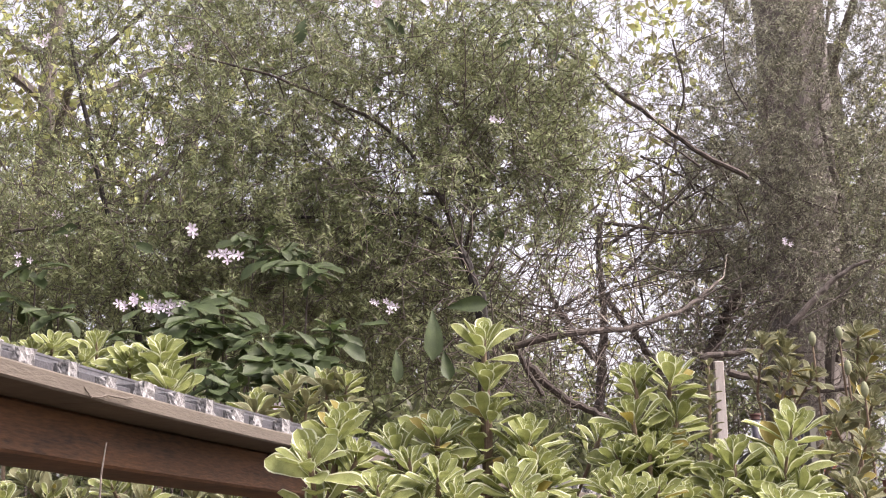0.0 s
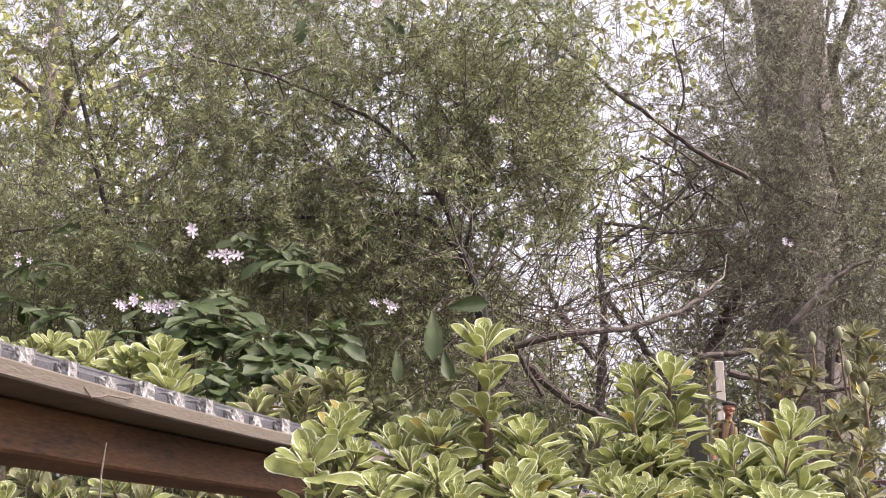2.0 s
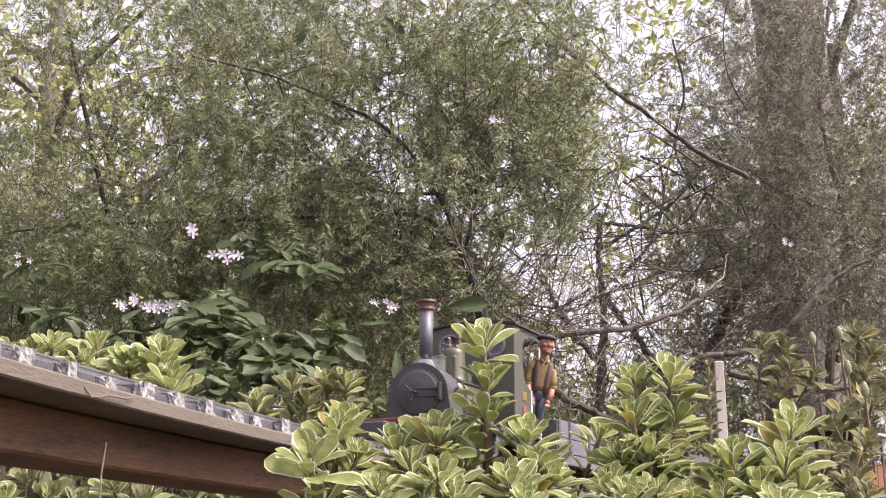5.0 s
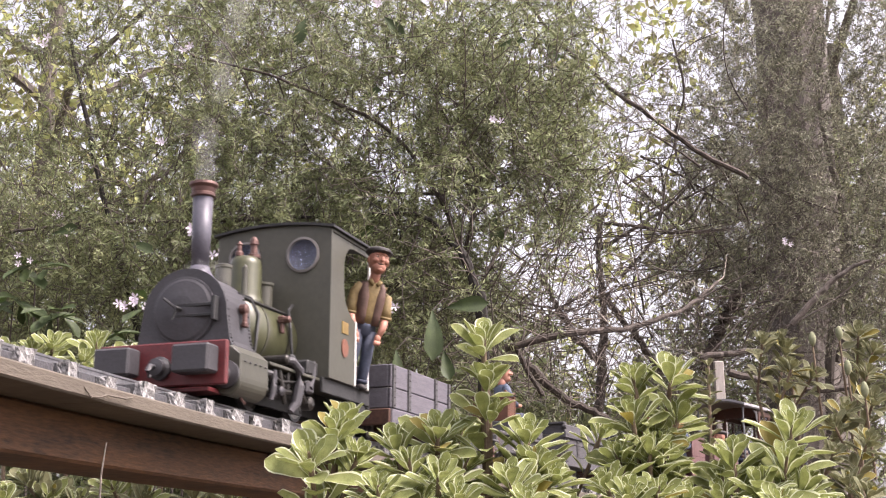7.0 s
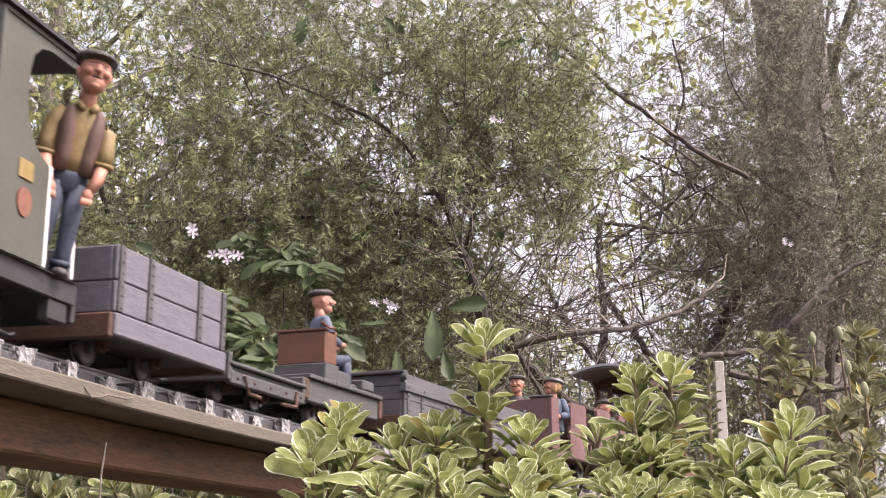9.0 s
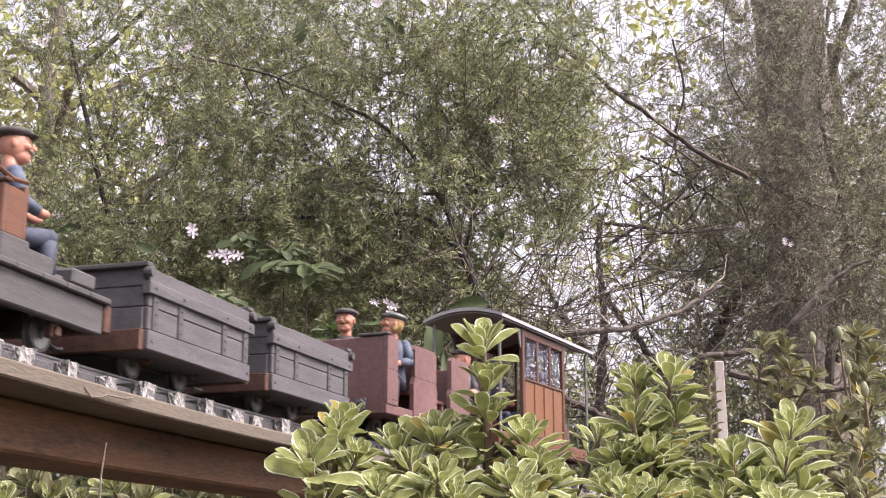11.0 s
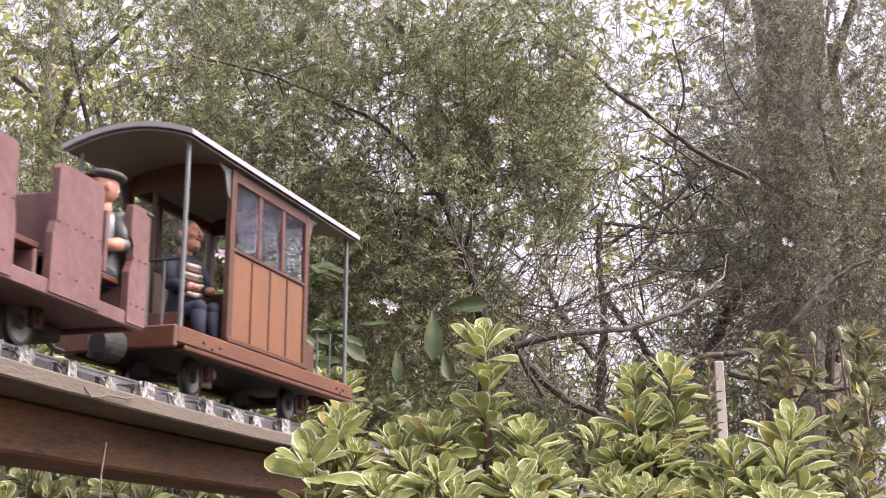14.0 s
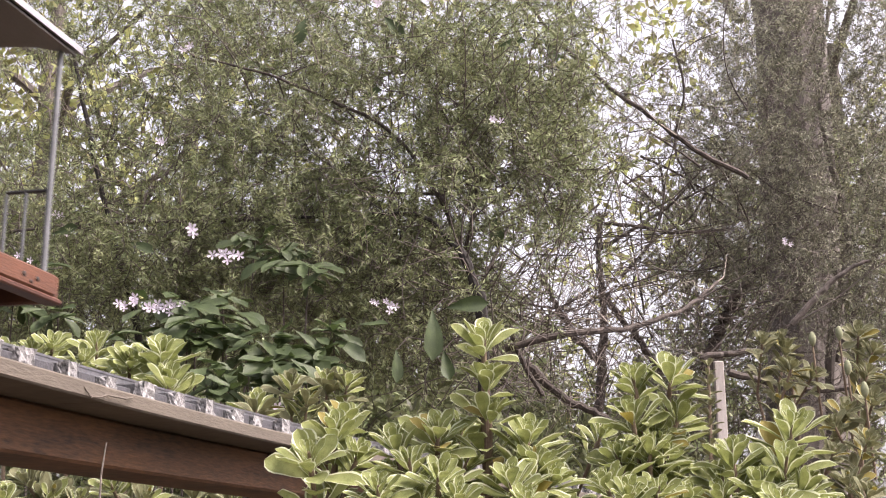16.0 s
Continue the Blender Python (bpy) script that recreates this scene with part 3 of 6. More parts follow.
def saloon_coach(at):
    """Roofed coach with balconies: a panelled middle, iron posts and a timber frame."""
    w = riding(thing("balcony_coach", "varnished wooden balcony coach with a pale curved roof", "passenger coach"), at)
    L, W, B = 0.165, 0.058, 0.0535
    part("floor", box(-L, L, -W + 0.006, W - 0.006, 0.0375, 0.0405), M_ORANGEWOOD, w)
    for sd in (-1, 1):
        part("sole_beam", box(-L, L, sd * (W - 0.003) - 0.003, sd * (W - 0.003) + 0.003, 0.0275, 0.0408, 0.0012), M_ORANGEWOOD, w, "oiled orange-brown timber beam")
        part("step_board", box(-L - 0.008, L - 0.01, sd * (W - 0.006) - 0.006, sd * (W - 0.006) + 0.006, 0.0235, 0.0272, 0.001), M_REDWOOD, w)
        part("headstock", box(sd * (L + 0.002) - 0.0025, sd * (L + 0.002) + 0.0025, -W + 0.001, W - 0.001, 0.0240, 0.0408, 0.0012), M_ORANGEWOOD, w)
        bolts(w, [(x, sd * (W + 0.0002), z) for x in (-0.142, -0.127, 0.128, 0.102) for z in (0.0335,)], 0.0016, material=M_BLACK)
        bolts(w, [(x, sd * (W + 0.0002), 0.0305) for x in (-0.135, 0.115)], 0.0012, material=M_BLACK)
    part("roof", curved_roof(-L - 0.002, L + 0.004, 0.0635, 0.1868, 0.0115, 0.0042), M_ROOF, w, "pale grey curved roof")
    part("soffit", curved_roof(-L + 0.001, L + 0.001, 0.0605, 0.1848, 0.0108, 0.0015), M_INNER, w)
    x0, x1 = -0.0575, 0.0865
    for sd in (-1, 1):
        y = sd * B
        # posts of the panelled side
        for x in (x0, x1 - 0.001):
            part("corner_post", box(x - 0.004, x + 0.004, y - 0.003, y + 0.003, 0.0410, 0.1838, 0.0006), M_REDWOOD, w)
        part("top_rail", box(x0 + 0.004, x1 - 0.005, y - 0.0025, y + 0.0025, 0.1745, 0.1838, 0.0006), M_REDWOOD, w)
        part("middle_rail", box(x0 + 0.004, x1 - 0.005, y - 0.003, y + 0.003, 0.1160, 0.1190, 0.0006), M_REDWOOD, w)
        part("bottom_rail", box(x0 - 0.004, x1 + 0.003, y - 0.0032, y + 0.0042, 0.0410, 0.0455, 0.0008), M_REDWOOD, w)
        n = 4
        wid = (x1 - x0 - 0.009) / n
        for k in range(n):
            a = x0 + 0.004 + wid * k
            part("panel", box(a + 0.0006, a + wid - 0.0006, y - 0.0012, y + 0.0012, 0.0458, 0.1158, 0.0003), M_VARNISH, w, "orange varnished panel")
            if k:
                part("mullion", box(a - 0.0011, a + 0.0011, y - 0.0012, y + 0.0024, 0.0456, 0.1158, 0.0004), M_REDWOOD, w)
        n = 3
        wid = (x1 - x0 - 0.009) / n
        for k in range(n):
            a = x0 + 0.004 + wid * k
            if k:
                part("window_post", box(a - 0.0028, a + 0.0028, y - 0.0025, y + 0.0025, 0.1192, 0.1743, 0.0005), M_REDWOOD, w)
            part("window_pane", box(a + 0.003, a + wid - 0.003, y - 0.0006, y + 0.0002, 0.1192, 0.1743, 0), M_FILM, w, "wrinkled clear film pane")
    # end walls with doorways
    for x, sd in ((x0, -1), (x1 - 0.001, 1)):
        for ys in ((-1,) if x > 0 else (-1, 1)):
            part("end_panel", box(x - 0.0016, x + 0.0016, ys * 0.0375 - 0.0125, ys * 0.0375 + 0.0125, 0.0410, 0.1160, 0.0005), M_REDWOOD, w)
            part("door_post", box(x - 0.002, x + 0.002, ys * 0.025 - 0.002, ys * 0.025 + 0.002, 0.0410, 0.1920, 0.0005), M_REDWOOD, w)
        bm = bmesh.new()
        ring = [(-0.0505, 0.172)] + [(-0.0505 + 0.101 * i / 12, arch(-0.0505 + 0.101 * i / 12, 0.0605, 0.1828, 0.0108)) for i in range(13)] + [(0.0505, 0.172)]
        f = [bm.verts.new((x - 0.0016, yy, zz)) for yy, zz in ring]
        g = [bm.verts.new((x + 0.0016, yy, zz)) for yy, zz in ring]
        bm.faces.new(f)
        bm.faces.new(g[::-1])
        for i in range(len(f)):
            j = (i + 1) % len(f)
            bm.faces.new((f[j], f[i], g[i], g[j]))
        bmesh.ops.recalc_face_normals(bm, faces=bm.faces)
        part("header", bm, M_REDWOOD, w)
    for xs in (-0.157, 0.156):
        for sd in (-1, 1):
            part("roof_post", turned([(0.0021, 0.0408), (0.0021, 0.1858)], "Z", (xs, sd * (B - 0.001), 0), 10), M_POST, w)
        part("end_handrail", tube([(xs, -B, 0.0935), (xs, -0.02, 0.0935)], 0.0013), M_BLACK, w)
        part("end_handrail", tube([(xs, 0.02, 0.0935), (xs, B, 0.0935)], 0.0013), M_BLACK, w)
        for yy in (-0.035, -0.02, 0.02, 0.035):
            part("baluster", turned([(0.0012, 0.0408), (0.0012, 0.0935)], "Z", (xs, yy, 0), 8), M_POST, w)
    for xs, a in ((-0.157, x0 - 0.004), (0.156, x1 + 0.003)):
        for sd in (-1, 1):
            out = [(a, 0.183), (a + (0.022 if a > 0 else -0.022), 0.1835), (a + (0.010 if a > 0 else -0.010), 0.1775), (a + (0.004 if a > 0 else -0.004), 0.160), (a, 0.158)]
            part("roof_bracket", plate(out, sd * B - 0.0008, sd * B + 0.0008), M_POST, w)
    part("bench", box(-0.05, -0.025, -0.045, 0.045, 0.0408, 0.0680), M_REDWOOD, w)
    part("balcony_bench", box(-0.100, -0.066, 0.005, 0.045, 0.0408, 0.0690), M_REDWOOD, w)
    part("brake_drum", turned([(0.010, 0), (0.013, 0.003), (0.013, 0.02), (0.008, 0.024)], "X", (L + 0.006, 0.004, 0.0255), 18), M_BLACK, w)
    part("draw_bar", tube([(L + 0.004, -0.02, 0.022), (L + 0.02, -0.01, 0.018), (L + 0.026, 0, 0.016)], 0.002), M_BLACK, w)
    # the body is narrower than its frame and sits to one side of it
    for ob in w.children:
        for v in ob.data.vertices:
            v.co.y = 0.0635 - (0.0635 - v.co.y) * 0.905
    for x in (-0.092, 0.085):
        wheelset(w, x, 0.0145)
        for sd in (-1, 1):
            part("axle_guard", box(x - 0.011, x + 0.006, sd * 0.036 - 0.0015, sd * 0.036 + 0.0015, 0.006, 0.0232, 0.001), M_REDWOOD, w)
            axlebox(w, x, sd * 0.040, 0.0145, 0.014)
    part("underframe", box(-L + 0.02, L - 0.02, -0.03, 0.03, 0.0300, 0.0372), M_BLACK, w)
    return w


def pierced(outline, holes, x0, x1):
    """A plate across the engine, of that (y, z) outline, with round holes (y, z, r)."""
    bm = bmesh.new()
    loops = [[Vector((x0, y, z)) for y, z in outline]] + [[Vector((x0, y + r * math.cos(2 * math.pi * k / 28), z + r * math.sin(2 * math.pi * k / 28))) for k in range(28)] for y, z, r in holes]
    edges = []
    for lp in loops:
        vs = [bm.verts.new(p) for p in lp]
        edges += [bm.edges.new((vs[i], vs[(i + 1) % len(vs)])) for i in range(len(vs))]
    bmesh.ops.triangle_fill(bm, edges=edges, use_beauty=True)
    got = bmesh.ops.extrude_face_region(bm, geom=list(bm.faces))
    for v in got["geom"]:
        if isinstance(v, bmesh.types.BMVert):
            v.co.x = x1
    bmesh.ops.recalc_face_normals(bm, faces=bm.faces)
    return bm


def locomotive():
    w = riding(thing("steam_locomotive", "olive green model tank engine with red buffer beam and tall chimney", "locomotive"), 0.0)
    # frames and running board
    for sd in (-1, 1):
        part("frame_plate", box(-0.135, 0.125, sd * 0.017 - 0.0012, sd * 0.017 + 0.0012, 0.010, 0.036), M_BLACK, w)
    part("footplate", box(-0.142, 0.064, -0.058, 0.058, 0.0345, 0.0375, 0.0006), M_GREEN, w)
    part("front_plate", box(0.0642, 0.136, -0.034, 0.034, 0.0345, 0.0375, 0.0006), M_GREEN, w)
    part("rear_valance", box(-0.146, -0.034, 0.0585, 0.0615, 0.0245, 0.0385, 0.0006), M_BLACK, w)
    part("rear_valance", box(-0.146, -0.034, -0.0615, -0.0585, 0.0245, 0.0385, 0.0006), M_BLACK, w)
    part("cab_step", box(-0.140, -0.118, 0.052, 0.060, 0.0120, 0.0243, 0.0006), M_BLACK, w)
    part("rear_beam", box(-0.1505, -0.1465, -0.060, 0.060, 0.0140, 0.0380, 0.001), M_BLACK, w)
    # buffer beam
    part("buffer_beam", box(0.1365, 0.1415, -0.058, 0.058, 0.0080, 0.0435, 0.001), M_RED, w, "faded red buffer beam")
    for y in (0.0355, -0.0355):
        bm = box(0.1417, 0.1600, y - 0.0165, y + 0.0165, 0.0160, 0.0385, 0.0018)
        part("buffer_block", bm, M_SMOKEBOX, w, "dark wooden buffer block")
    hook = turned([(0.0095, 0), (0.0095, 0.003), (0.007, 0.005), (0.007, 0.010), (0.003, 0.011)], "X", (0.1416, 0.0, 0.0225), 16)
    tube([(0.15, 0, 0.0225), (0.158, 0, 0.0225), (0.162, 0, 0.018), (0.158, 0, 0.014)], 0.0022, bm=hook)
    part("coupling_hook", hook, M_SMOKEBOX, w)
    part("guard_iron", box(0.110, 0.136, -0.04, 0.04, 0.0040, 0.0075, 0.0005), M_RED, w)
    # smokebox: round top, straight flanks
    ring = [(-0.047, 0.038), (0.047, 0.038), (0.041, 0.050), (0.0375, 0.072)]
    ring += [(0.0375 * math.cos(math.pi * k / 20), 0.072 + 0.0375 * math.sin(math.pi * k / 20)) for k in range(1, 20)]
    ring += [(-0.0375, 0.072), (-0.041, 0.050)]
    part("smokebox", pierced(ring, [], 0.066, 0.108), M_SMOKEBOX, w)
    part("smokebox_front", pierced([(y * 1.05, 0.038 + (z - 0.038) * 1.035) for y, z in ring], [], 0.108, 0.1105), M_SMOKEBOX, w)
    part("smokebox_door", turned([(0.0275, 0), (0.0275, 0.002), (0.025, 0.0035), (0.012, 0.006), (0.003, 0.0066)], "X", (0.1106, 0, 0.0755), 36), M_SMOKEBOX, w)
    part("door_rim", turned([(0.0292, 0), (0.0292, 0.0018), (0.0278, 0.0022)], "X", (0.1105, 0, 0.0755), 36), M_SMOKEBOX, w)
    strap = box(0.1155, 0.1172, -0.004, 0.031, 0.0775, 0.0805, 0.0004)
    box(0.1155, 0.1172, -0.004, 0.031, 0.0690, 0.0715, 0.0004, strap)
    box(0.1110, 0.1180, 0.0285, 0.0325, 0.0650, 0.0860, 0.0008, strap)
    part("door_hinge", strap, M_BLACK, w)
    dart = tube([(0.117, 0, 0.0755), (0.126, 0, 0.0755)], 0.002)
    tube([(0.125, 0, 0.0755), (0.1265, -0.010, 0.0835)], 0.0012, bm=dart)
    tube([(0.123, 0, 0.0755), (0.1245, -0.003, 0.066)], 0.0012, bm=dart)
    part("door_handle", dart, M_BLACK, w)
    rivets = []
    for k in range(15):
        a = math.pi * (k + 0.5) / 15
        for x in (0.0695, 0.1045):
            rivets.append((x, 0.0379 * math.cos(a), 0.072 + 0.0379 * math.sin(a)))
    bm = bmesh.new()
    for p in rivets:
        own = bmesh.new()
        bmesh.ops.create_icosphere(own, subdivisions=1, radius=0.0012)
        bmesh.ops.translate(own, verts=own.verts, vec=p)
        joined(own, bm)
    for k in range(9):
        for x in (0.0695, 0.1045):
            own = bmesh.new()
            bmesh.ops.create_icosphere(own, subdivisions=1, radius=0.0011)
            bmesh.ops.translate(own, verts=own.verts, vec=(x, 0.0385 + 0.006 * (k / 8) ** 2, 0.070 - 0.003 * k))
            joined(own, bm)
    tagged(part("riveting", bm, M_BLACK, w), kind="stuff")
    # chimney
    part("chimney_base", turned([(0.0195, -0.006), (0.0150, -0.002), (0.0100, 0.004), (0.0078, 0.010)], "Z", (0.0885, 0, 0.1085), 28), M_STACK, w, smooth=True)
    part("chimney", turned([(0.0076, 0.1160), (0.0088, 0.1800)], "Z", (0.0885, 0, 0), 28), M_STACK, w, smooth=True)
    part("chimney_cap", turned([(0.0088, 0.1798), (0.0106, 0.1808), (0.0106, 0.1830), (0.0098, 0.184), (0.0106, 0.1880), (0.0128, 0.1905), (0.0124, 0.1928), (0.0088, 0.1932), (0.0076, 0.187)], "Z", (0.0885, 0, 0), 28), M_COPPER, w, "copper chimney cap")
    # boiler and its fittings
    part("boiler", turned([(0.0335, -0.038), (0.0335, 0.067)], "X", (0, 0, 0.073), 40), M_BOILER, w, smooth=True)
    for x in (0.060, 0.022, -0.020):
        part("boiler_band", turned([(0.0341, -0.0018), (0.0341, 0.0018)], "X", (x, 0, 0.073), 40), M_GREEN, w)
    part("dome", turned([(0.0195, 0.100), (0.0165, 0.105), (0.0150, 0.110), (0.0145, 0.138), (0.0135, 0.1425), (0.0105, 0.1455), (0.003, 0.1465)], "Z", (0.006, 0, 0), 28), M_BOILER, w, smooth=True)
    bm = turned([(0.006, 0.146), (0.006, 0.149), (0.0035, 0.150), (0.003, 0.158), (0.0045, 0.159), (0.004, 0.163), (0.002, 0.166)], "Z", (0.001, 0.005, 0), 12)
    turned([(0.0042, 0.146), (0.0042, 0.149), (0.0025, 0.151), (0.0022, 0.156), (0.003, 0.157), (0.001, 0.160)], "Z", (0.012, -0.004, 0), 10, bm)
    part("safety_valve", bm, M_COPPER, w, "tarnished copper safety valves")
    part("filler", turned([(0.0085, 0.101), (0.0070, 0.106), (0.0070, 0.126), (0.0078, 0.1265), (0.0078, 0.129), (0.004, 0.1305)], "Z", (0.047, 0.0, 0), 20), M_GREEN, w)
    part("turret", turned([(0.009, 0.100), (0.008, 0.104), (0.008, 0.124), (0.009, 0.1255), (0.009, 0.1275), (0.002, 0.1285)], "Z", (-0.024, 0.004, 0), 20), M_GREEN, w)
    wh = turned([(0.0035, 0.1005), (0.0028, 0.12), (0.0028, 0.130), (0.0005, 0.133)], "Z", (0.030, 0.012, 0), 10)
    part("whistle", wh, M_GREEN, w)
    part("boiler_pipe", tube([(-0.034, 0.0285, 0.107), (-0.018, 0.0325, 0.098), (-0.016, 0.036, 0.082), (-0.020, 0.037, 0.050), (-0.02, 0.034, 0.038)], 0.0016), M_BLACK, w)
    part("boiler_pipe", tube([(-0.037, 0.024, 0.098), (0.01, 0.0262, 0.0965), (0.058, 0.0258, 0.0965), (0.066, 0.03, 0.092)], 0.0013), M_BLACK, w)
    part("boiler_pipe", tube([(0.044, 0.008, 0.104), (0.043, 0.026, 0.0985), (0.044, 0.0345, 0.083), (0.05, 0.036, 0.06), (0.052, 0.035, 0.039)], 0.0016), M_BLACK, w)
    cl = box(-0.003, 0.003, 0.032, 0.0385, 0.083, 0.090, 0.001)
    turned([(0.0032, 0.036), (0.0032, 0.043), (0.0016, 0.044)], "Y", (0, 0, 0.0865), 10, cl)
    box(-0.0025, 0.0025, 0.034, 0.0375, 0.074, 0.083, 0.0008, cl)
    part("clack_valve", cl, M_COPPER, w)
    cl = turned([(0.0045, 0.038), (0.0045, 0.0430), (0.002, 0.044)], "Y", (0.082, 0, 0.080), 12)
    turned([(0.0022, 0.068), (0.0022, 0.080)], "Z", (0.082, 0.0415, 0), 10, cl)
    box(0.079, 0.085, 0.0395, 0.0440, 0.064, 0.069, 0.001, cl)
    part("lubricator", cl, M_COPPER, w)
    # cylinders and gear on both sides
    for sd in (-1, 1):
        o = sd
        bm = bmesh.new()
        prof = [(0.0342, 0.0432), (0.0500, 0.0432), (0.0585, 0.0362), (0.0592, 0.0170)]
        prof += [(0.0470 + 0.0122 * math.cos(a), 0.0160 - 0.0140 * math.sin(a)) for a in [0.2 + 0.22 * k for k in range(12)]] + [(0.0342, 0.0080)]
        rings = [[bm.verts.new((x, o * (0.047 + (y - 0.047) * q), 0.022 + (z - 0.022) * q)) for y, z in prof] for x, q in ((0.0690, 0.93), (0.0705, 1.0), (0.1175, 1.0), (0.1190, 0.93))]
        for a, b in zip(rings, rings[1:]):
            for i in range(len(prof)):
                bm.faces.new((a[i], a[(i + 1) % len(prof)], b[(i + 1) % len(prof)], b[i]))
        bm.faces.new(rings[0])
        bm.faces.new(rings[-1][::-1])
        bmesh.ops.recalc_face_normals(bm, faces=bm.faces)
        part("cylinder", bm, M_GREEN, w)
        part("steam_chest_lid", box(0.0720, 0.1160, o * 0.042 - 0.0065, o * 0.042 + 0.0065, 0.0433, 0.0448, 0.0008), M_SMOKEBOX, w)
        bolts(w, [(0.0760 + 0.009 * k, o * 0.0593, 0.0300) for k in range(5)], 0.0009, material=M_SMOKEBOX)
        part("cylinder_cover", turned([(0.0115, 0), (0.0115, 0.003), (0.006, 0.005), (0.003, 0.008)], "X", (0.1191, o * 0.047, 0.0190), 24), M_SMOKEBOX, w)
        gear = box(-0.030, 0.066, o * 0.052 - 0.0015, o * 0.052 + 0.0015, 0.0215, 0.0245, 0.0004)
        box(0.020, 0.024, o * 0.046 - 0.009, o * 0.046 + 0.009, 0.0150, 0.0344, 0.0008, gear)
        tube([(0.066, o * 0.047, 0.0165), (0.028, o * 0.047, 0.0165)], 0.0016, 8, gear)
        part("slide_bar", gear, M_STEEL, w)
        link = tube([(0.040, o * 0.054, 0.034), (0.036, o * 0.055, 0.020), (0.030, o * 0.055, 0.006)], [0.0022, 0.0028, 0.002], 8)
        tube([(0.052, o * 0.053, 0.028), (0.038, o * 0.055, 0.024), (-0.010, o * 0.0545, 0.030)], 0.0015, 6, link)
        tube([(0.024, o * 0.05, 0.030), (0.012, o * 0.055, 0.040), (0.002, o * 0.054, 0.030), (-0.006, o * 0.054, 0.016)], [0.003, 0.0036, 0.003, 0.002], 8, link)
        part("valve_gear", link, M_STEEL, w)
        part("curved_link", tube([(0.034, o * 0.052, 0.0440), (0.022, o * 0.057, 0.0445), (0.012, o * 0.0585, 0.0380), (0.009, o * 0.0590, 0.0240), (0.013, o * 0.0580, 0.0080), (0.020, o * 0.056, 0.0000)], [0.0032, 0.0042, 0.0048, 0.0050, 0.0046, 0.0030], 10), M_SMOKEBOX, w)
        part("weigh_shaft", turned([(0.0042, o * 0.036), (0.0042, o * 0.0585), (0.0025, o * 0.0600)], "Y", (0.034, 0, 0.0440), 14), M_STEEL, w)
        part("pipe_elbow", tube([(0.066, o * 0.050, 0.030), (0.058, o * 0.055, 0.028), (0.054, o * 0.056, 0.018), (0.056, o * 0.055, 0.006)], [0.0030, 0.0034, 0.0030, 0.0024], 9), M_SMOKEBOX, w)
        rod = box(-0.052, 0.042, o * 0.0325 - 0.0012, o * 0.0325 + 0.0012, -0.002, 0.002, 0.0004)
        for x in (-0.05, 0.04):
            turned([(0.0042, o * 0.031), (0.0042, o * 0.0345), (0.002, o * 0.036)], "Y", (x, 0, 0), 12, rod)
        rod_ob = part("coupling_rod", rod, M_STEEL, w)
        RODS.append((rod_ob, 0.0165, 0.0075, 0.0 if sd > 0 else math.pi / 2))
        rod_ob.matrix_basis = pose(0.0075, 0, 0.0165)
        part("gear_plate", box(-0.036, 0.066, o * 0.0375 - 0.001, o * 0.0375 + 0.001, 0.004, 0.0344, 0.0005), M_BLACK, w)
        cross = box(0.030, 0.044, o * 0.047 - 0.006, o * 0.047 + 0.006, 0.0110, 0.0220, 0.0015)
        box(0.046, 0.052, o * 0.053 - 0.003, o * 0.053 + 0.003, 0.0200, 0.0335, 0.0012, cross)
        turned([(0.0045, o * 0.047), (0.0045, o * 0.056), (0.002, o * 0.0575)], "Y", (0.037, 0, 0.0165), 12, cross)
        part("crosshead", cross, M_SMOKEBOX, w)
        ecc = tube([(-0.022, o * 0.050, 0.012), (-0.006, o * 0.053, 0.021), (0.012, o * 0.053, 0.018), (0.037, o * 0.053, 0.0165)], [0.0035, 0.0026, 0.0022, 0.003], 8)
        turned([(0.0062, o * 0.047), (0.0062, o * 0.055), (0.003, o * 0.057)], "Y", (-0.024, 0, 0.013), 14, ecc)
        part("connecting_rod", ecc, M_STEEL, w)
        lev = tube([(-0.030, o * 0.054, 0.052), (-0.026, o * 0.056, 0.038), (-0.018, o * 0.056, 0.026)], [0.0016, 0.0022, 0.003], 8)
        box(-0.026, -0.012, o * 0.054 - 0.003, o * 0.054 + 0.003, 0.0210, 0.0330, 0.002, lev)
        turned([(0.0034, o * 0.052), (0.0034, o * 0.0595)], "Y", (0.004, 0, 0.0385), 10, lev)
        part("weigh_lever", lev, M_SMOKEBOX, w)
        part("drain_cock", tube([(0.100, o * 0.05, 0.002), (0.102, o * 0.054, -0.002), (0.106, o * 0.057, -0.003)], 0.0012), M_COPPER, w)
        sbox = box(-0.036, -0.014, o * 0.040, o * 0.056, 0.0380, 0.0520, 0.002)
        part("sand_box", sbox, M_BLACK, w)
        part("weigh_bracket", box(0.012, 0.020, o * 0.042, o * 0.057, 0.0380, 0.0510, 0.0015), M_BLACK, w)
    for x in (-0.05, 0.04):
        wheelset(w, x, 0.0165)
    # cab, set a little towards the platform side
    W, CY = 0.0590, 0.0063
    wall = [(CY - W, 0.0385), (CY + W, 0.0385)] + [(CY + W - 2 * W * i / 16, arch(W - 2 * W * i / 16, W, 0.1795, 0.0060)) for i in range(17)]
    part("cab_front", pierced(wall, [(CY + 0.0305, 0.1558, 0.0152), (CY - 0.0305, 0.1558, 0.0152)], -0.0392, -0.0375), M_GREEN, w)
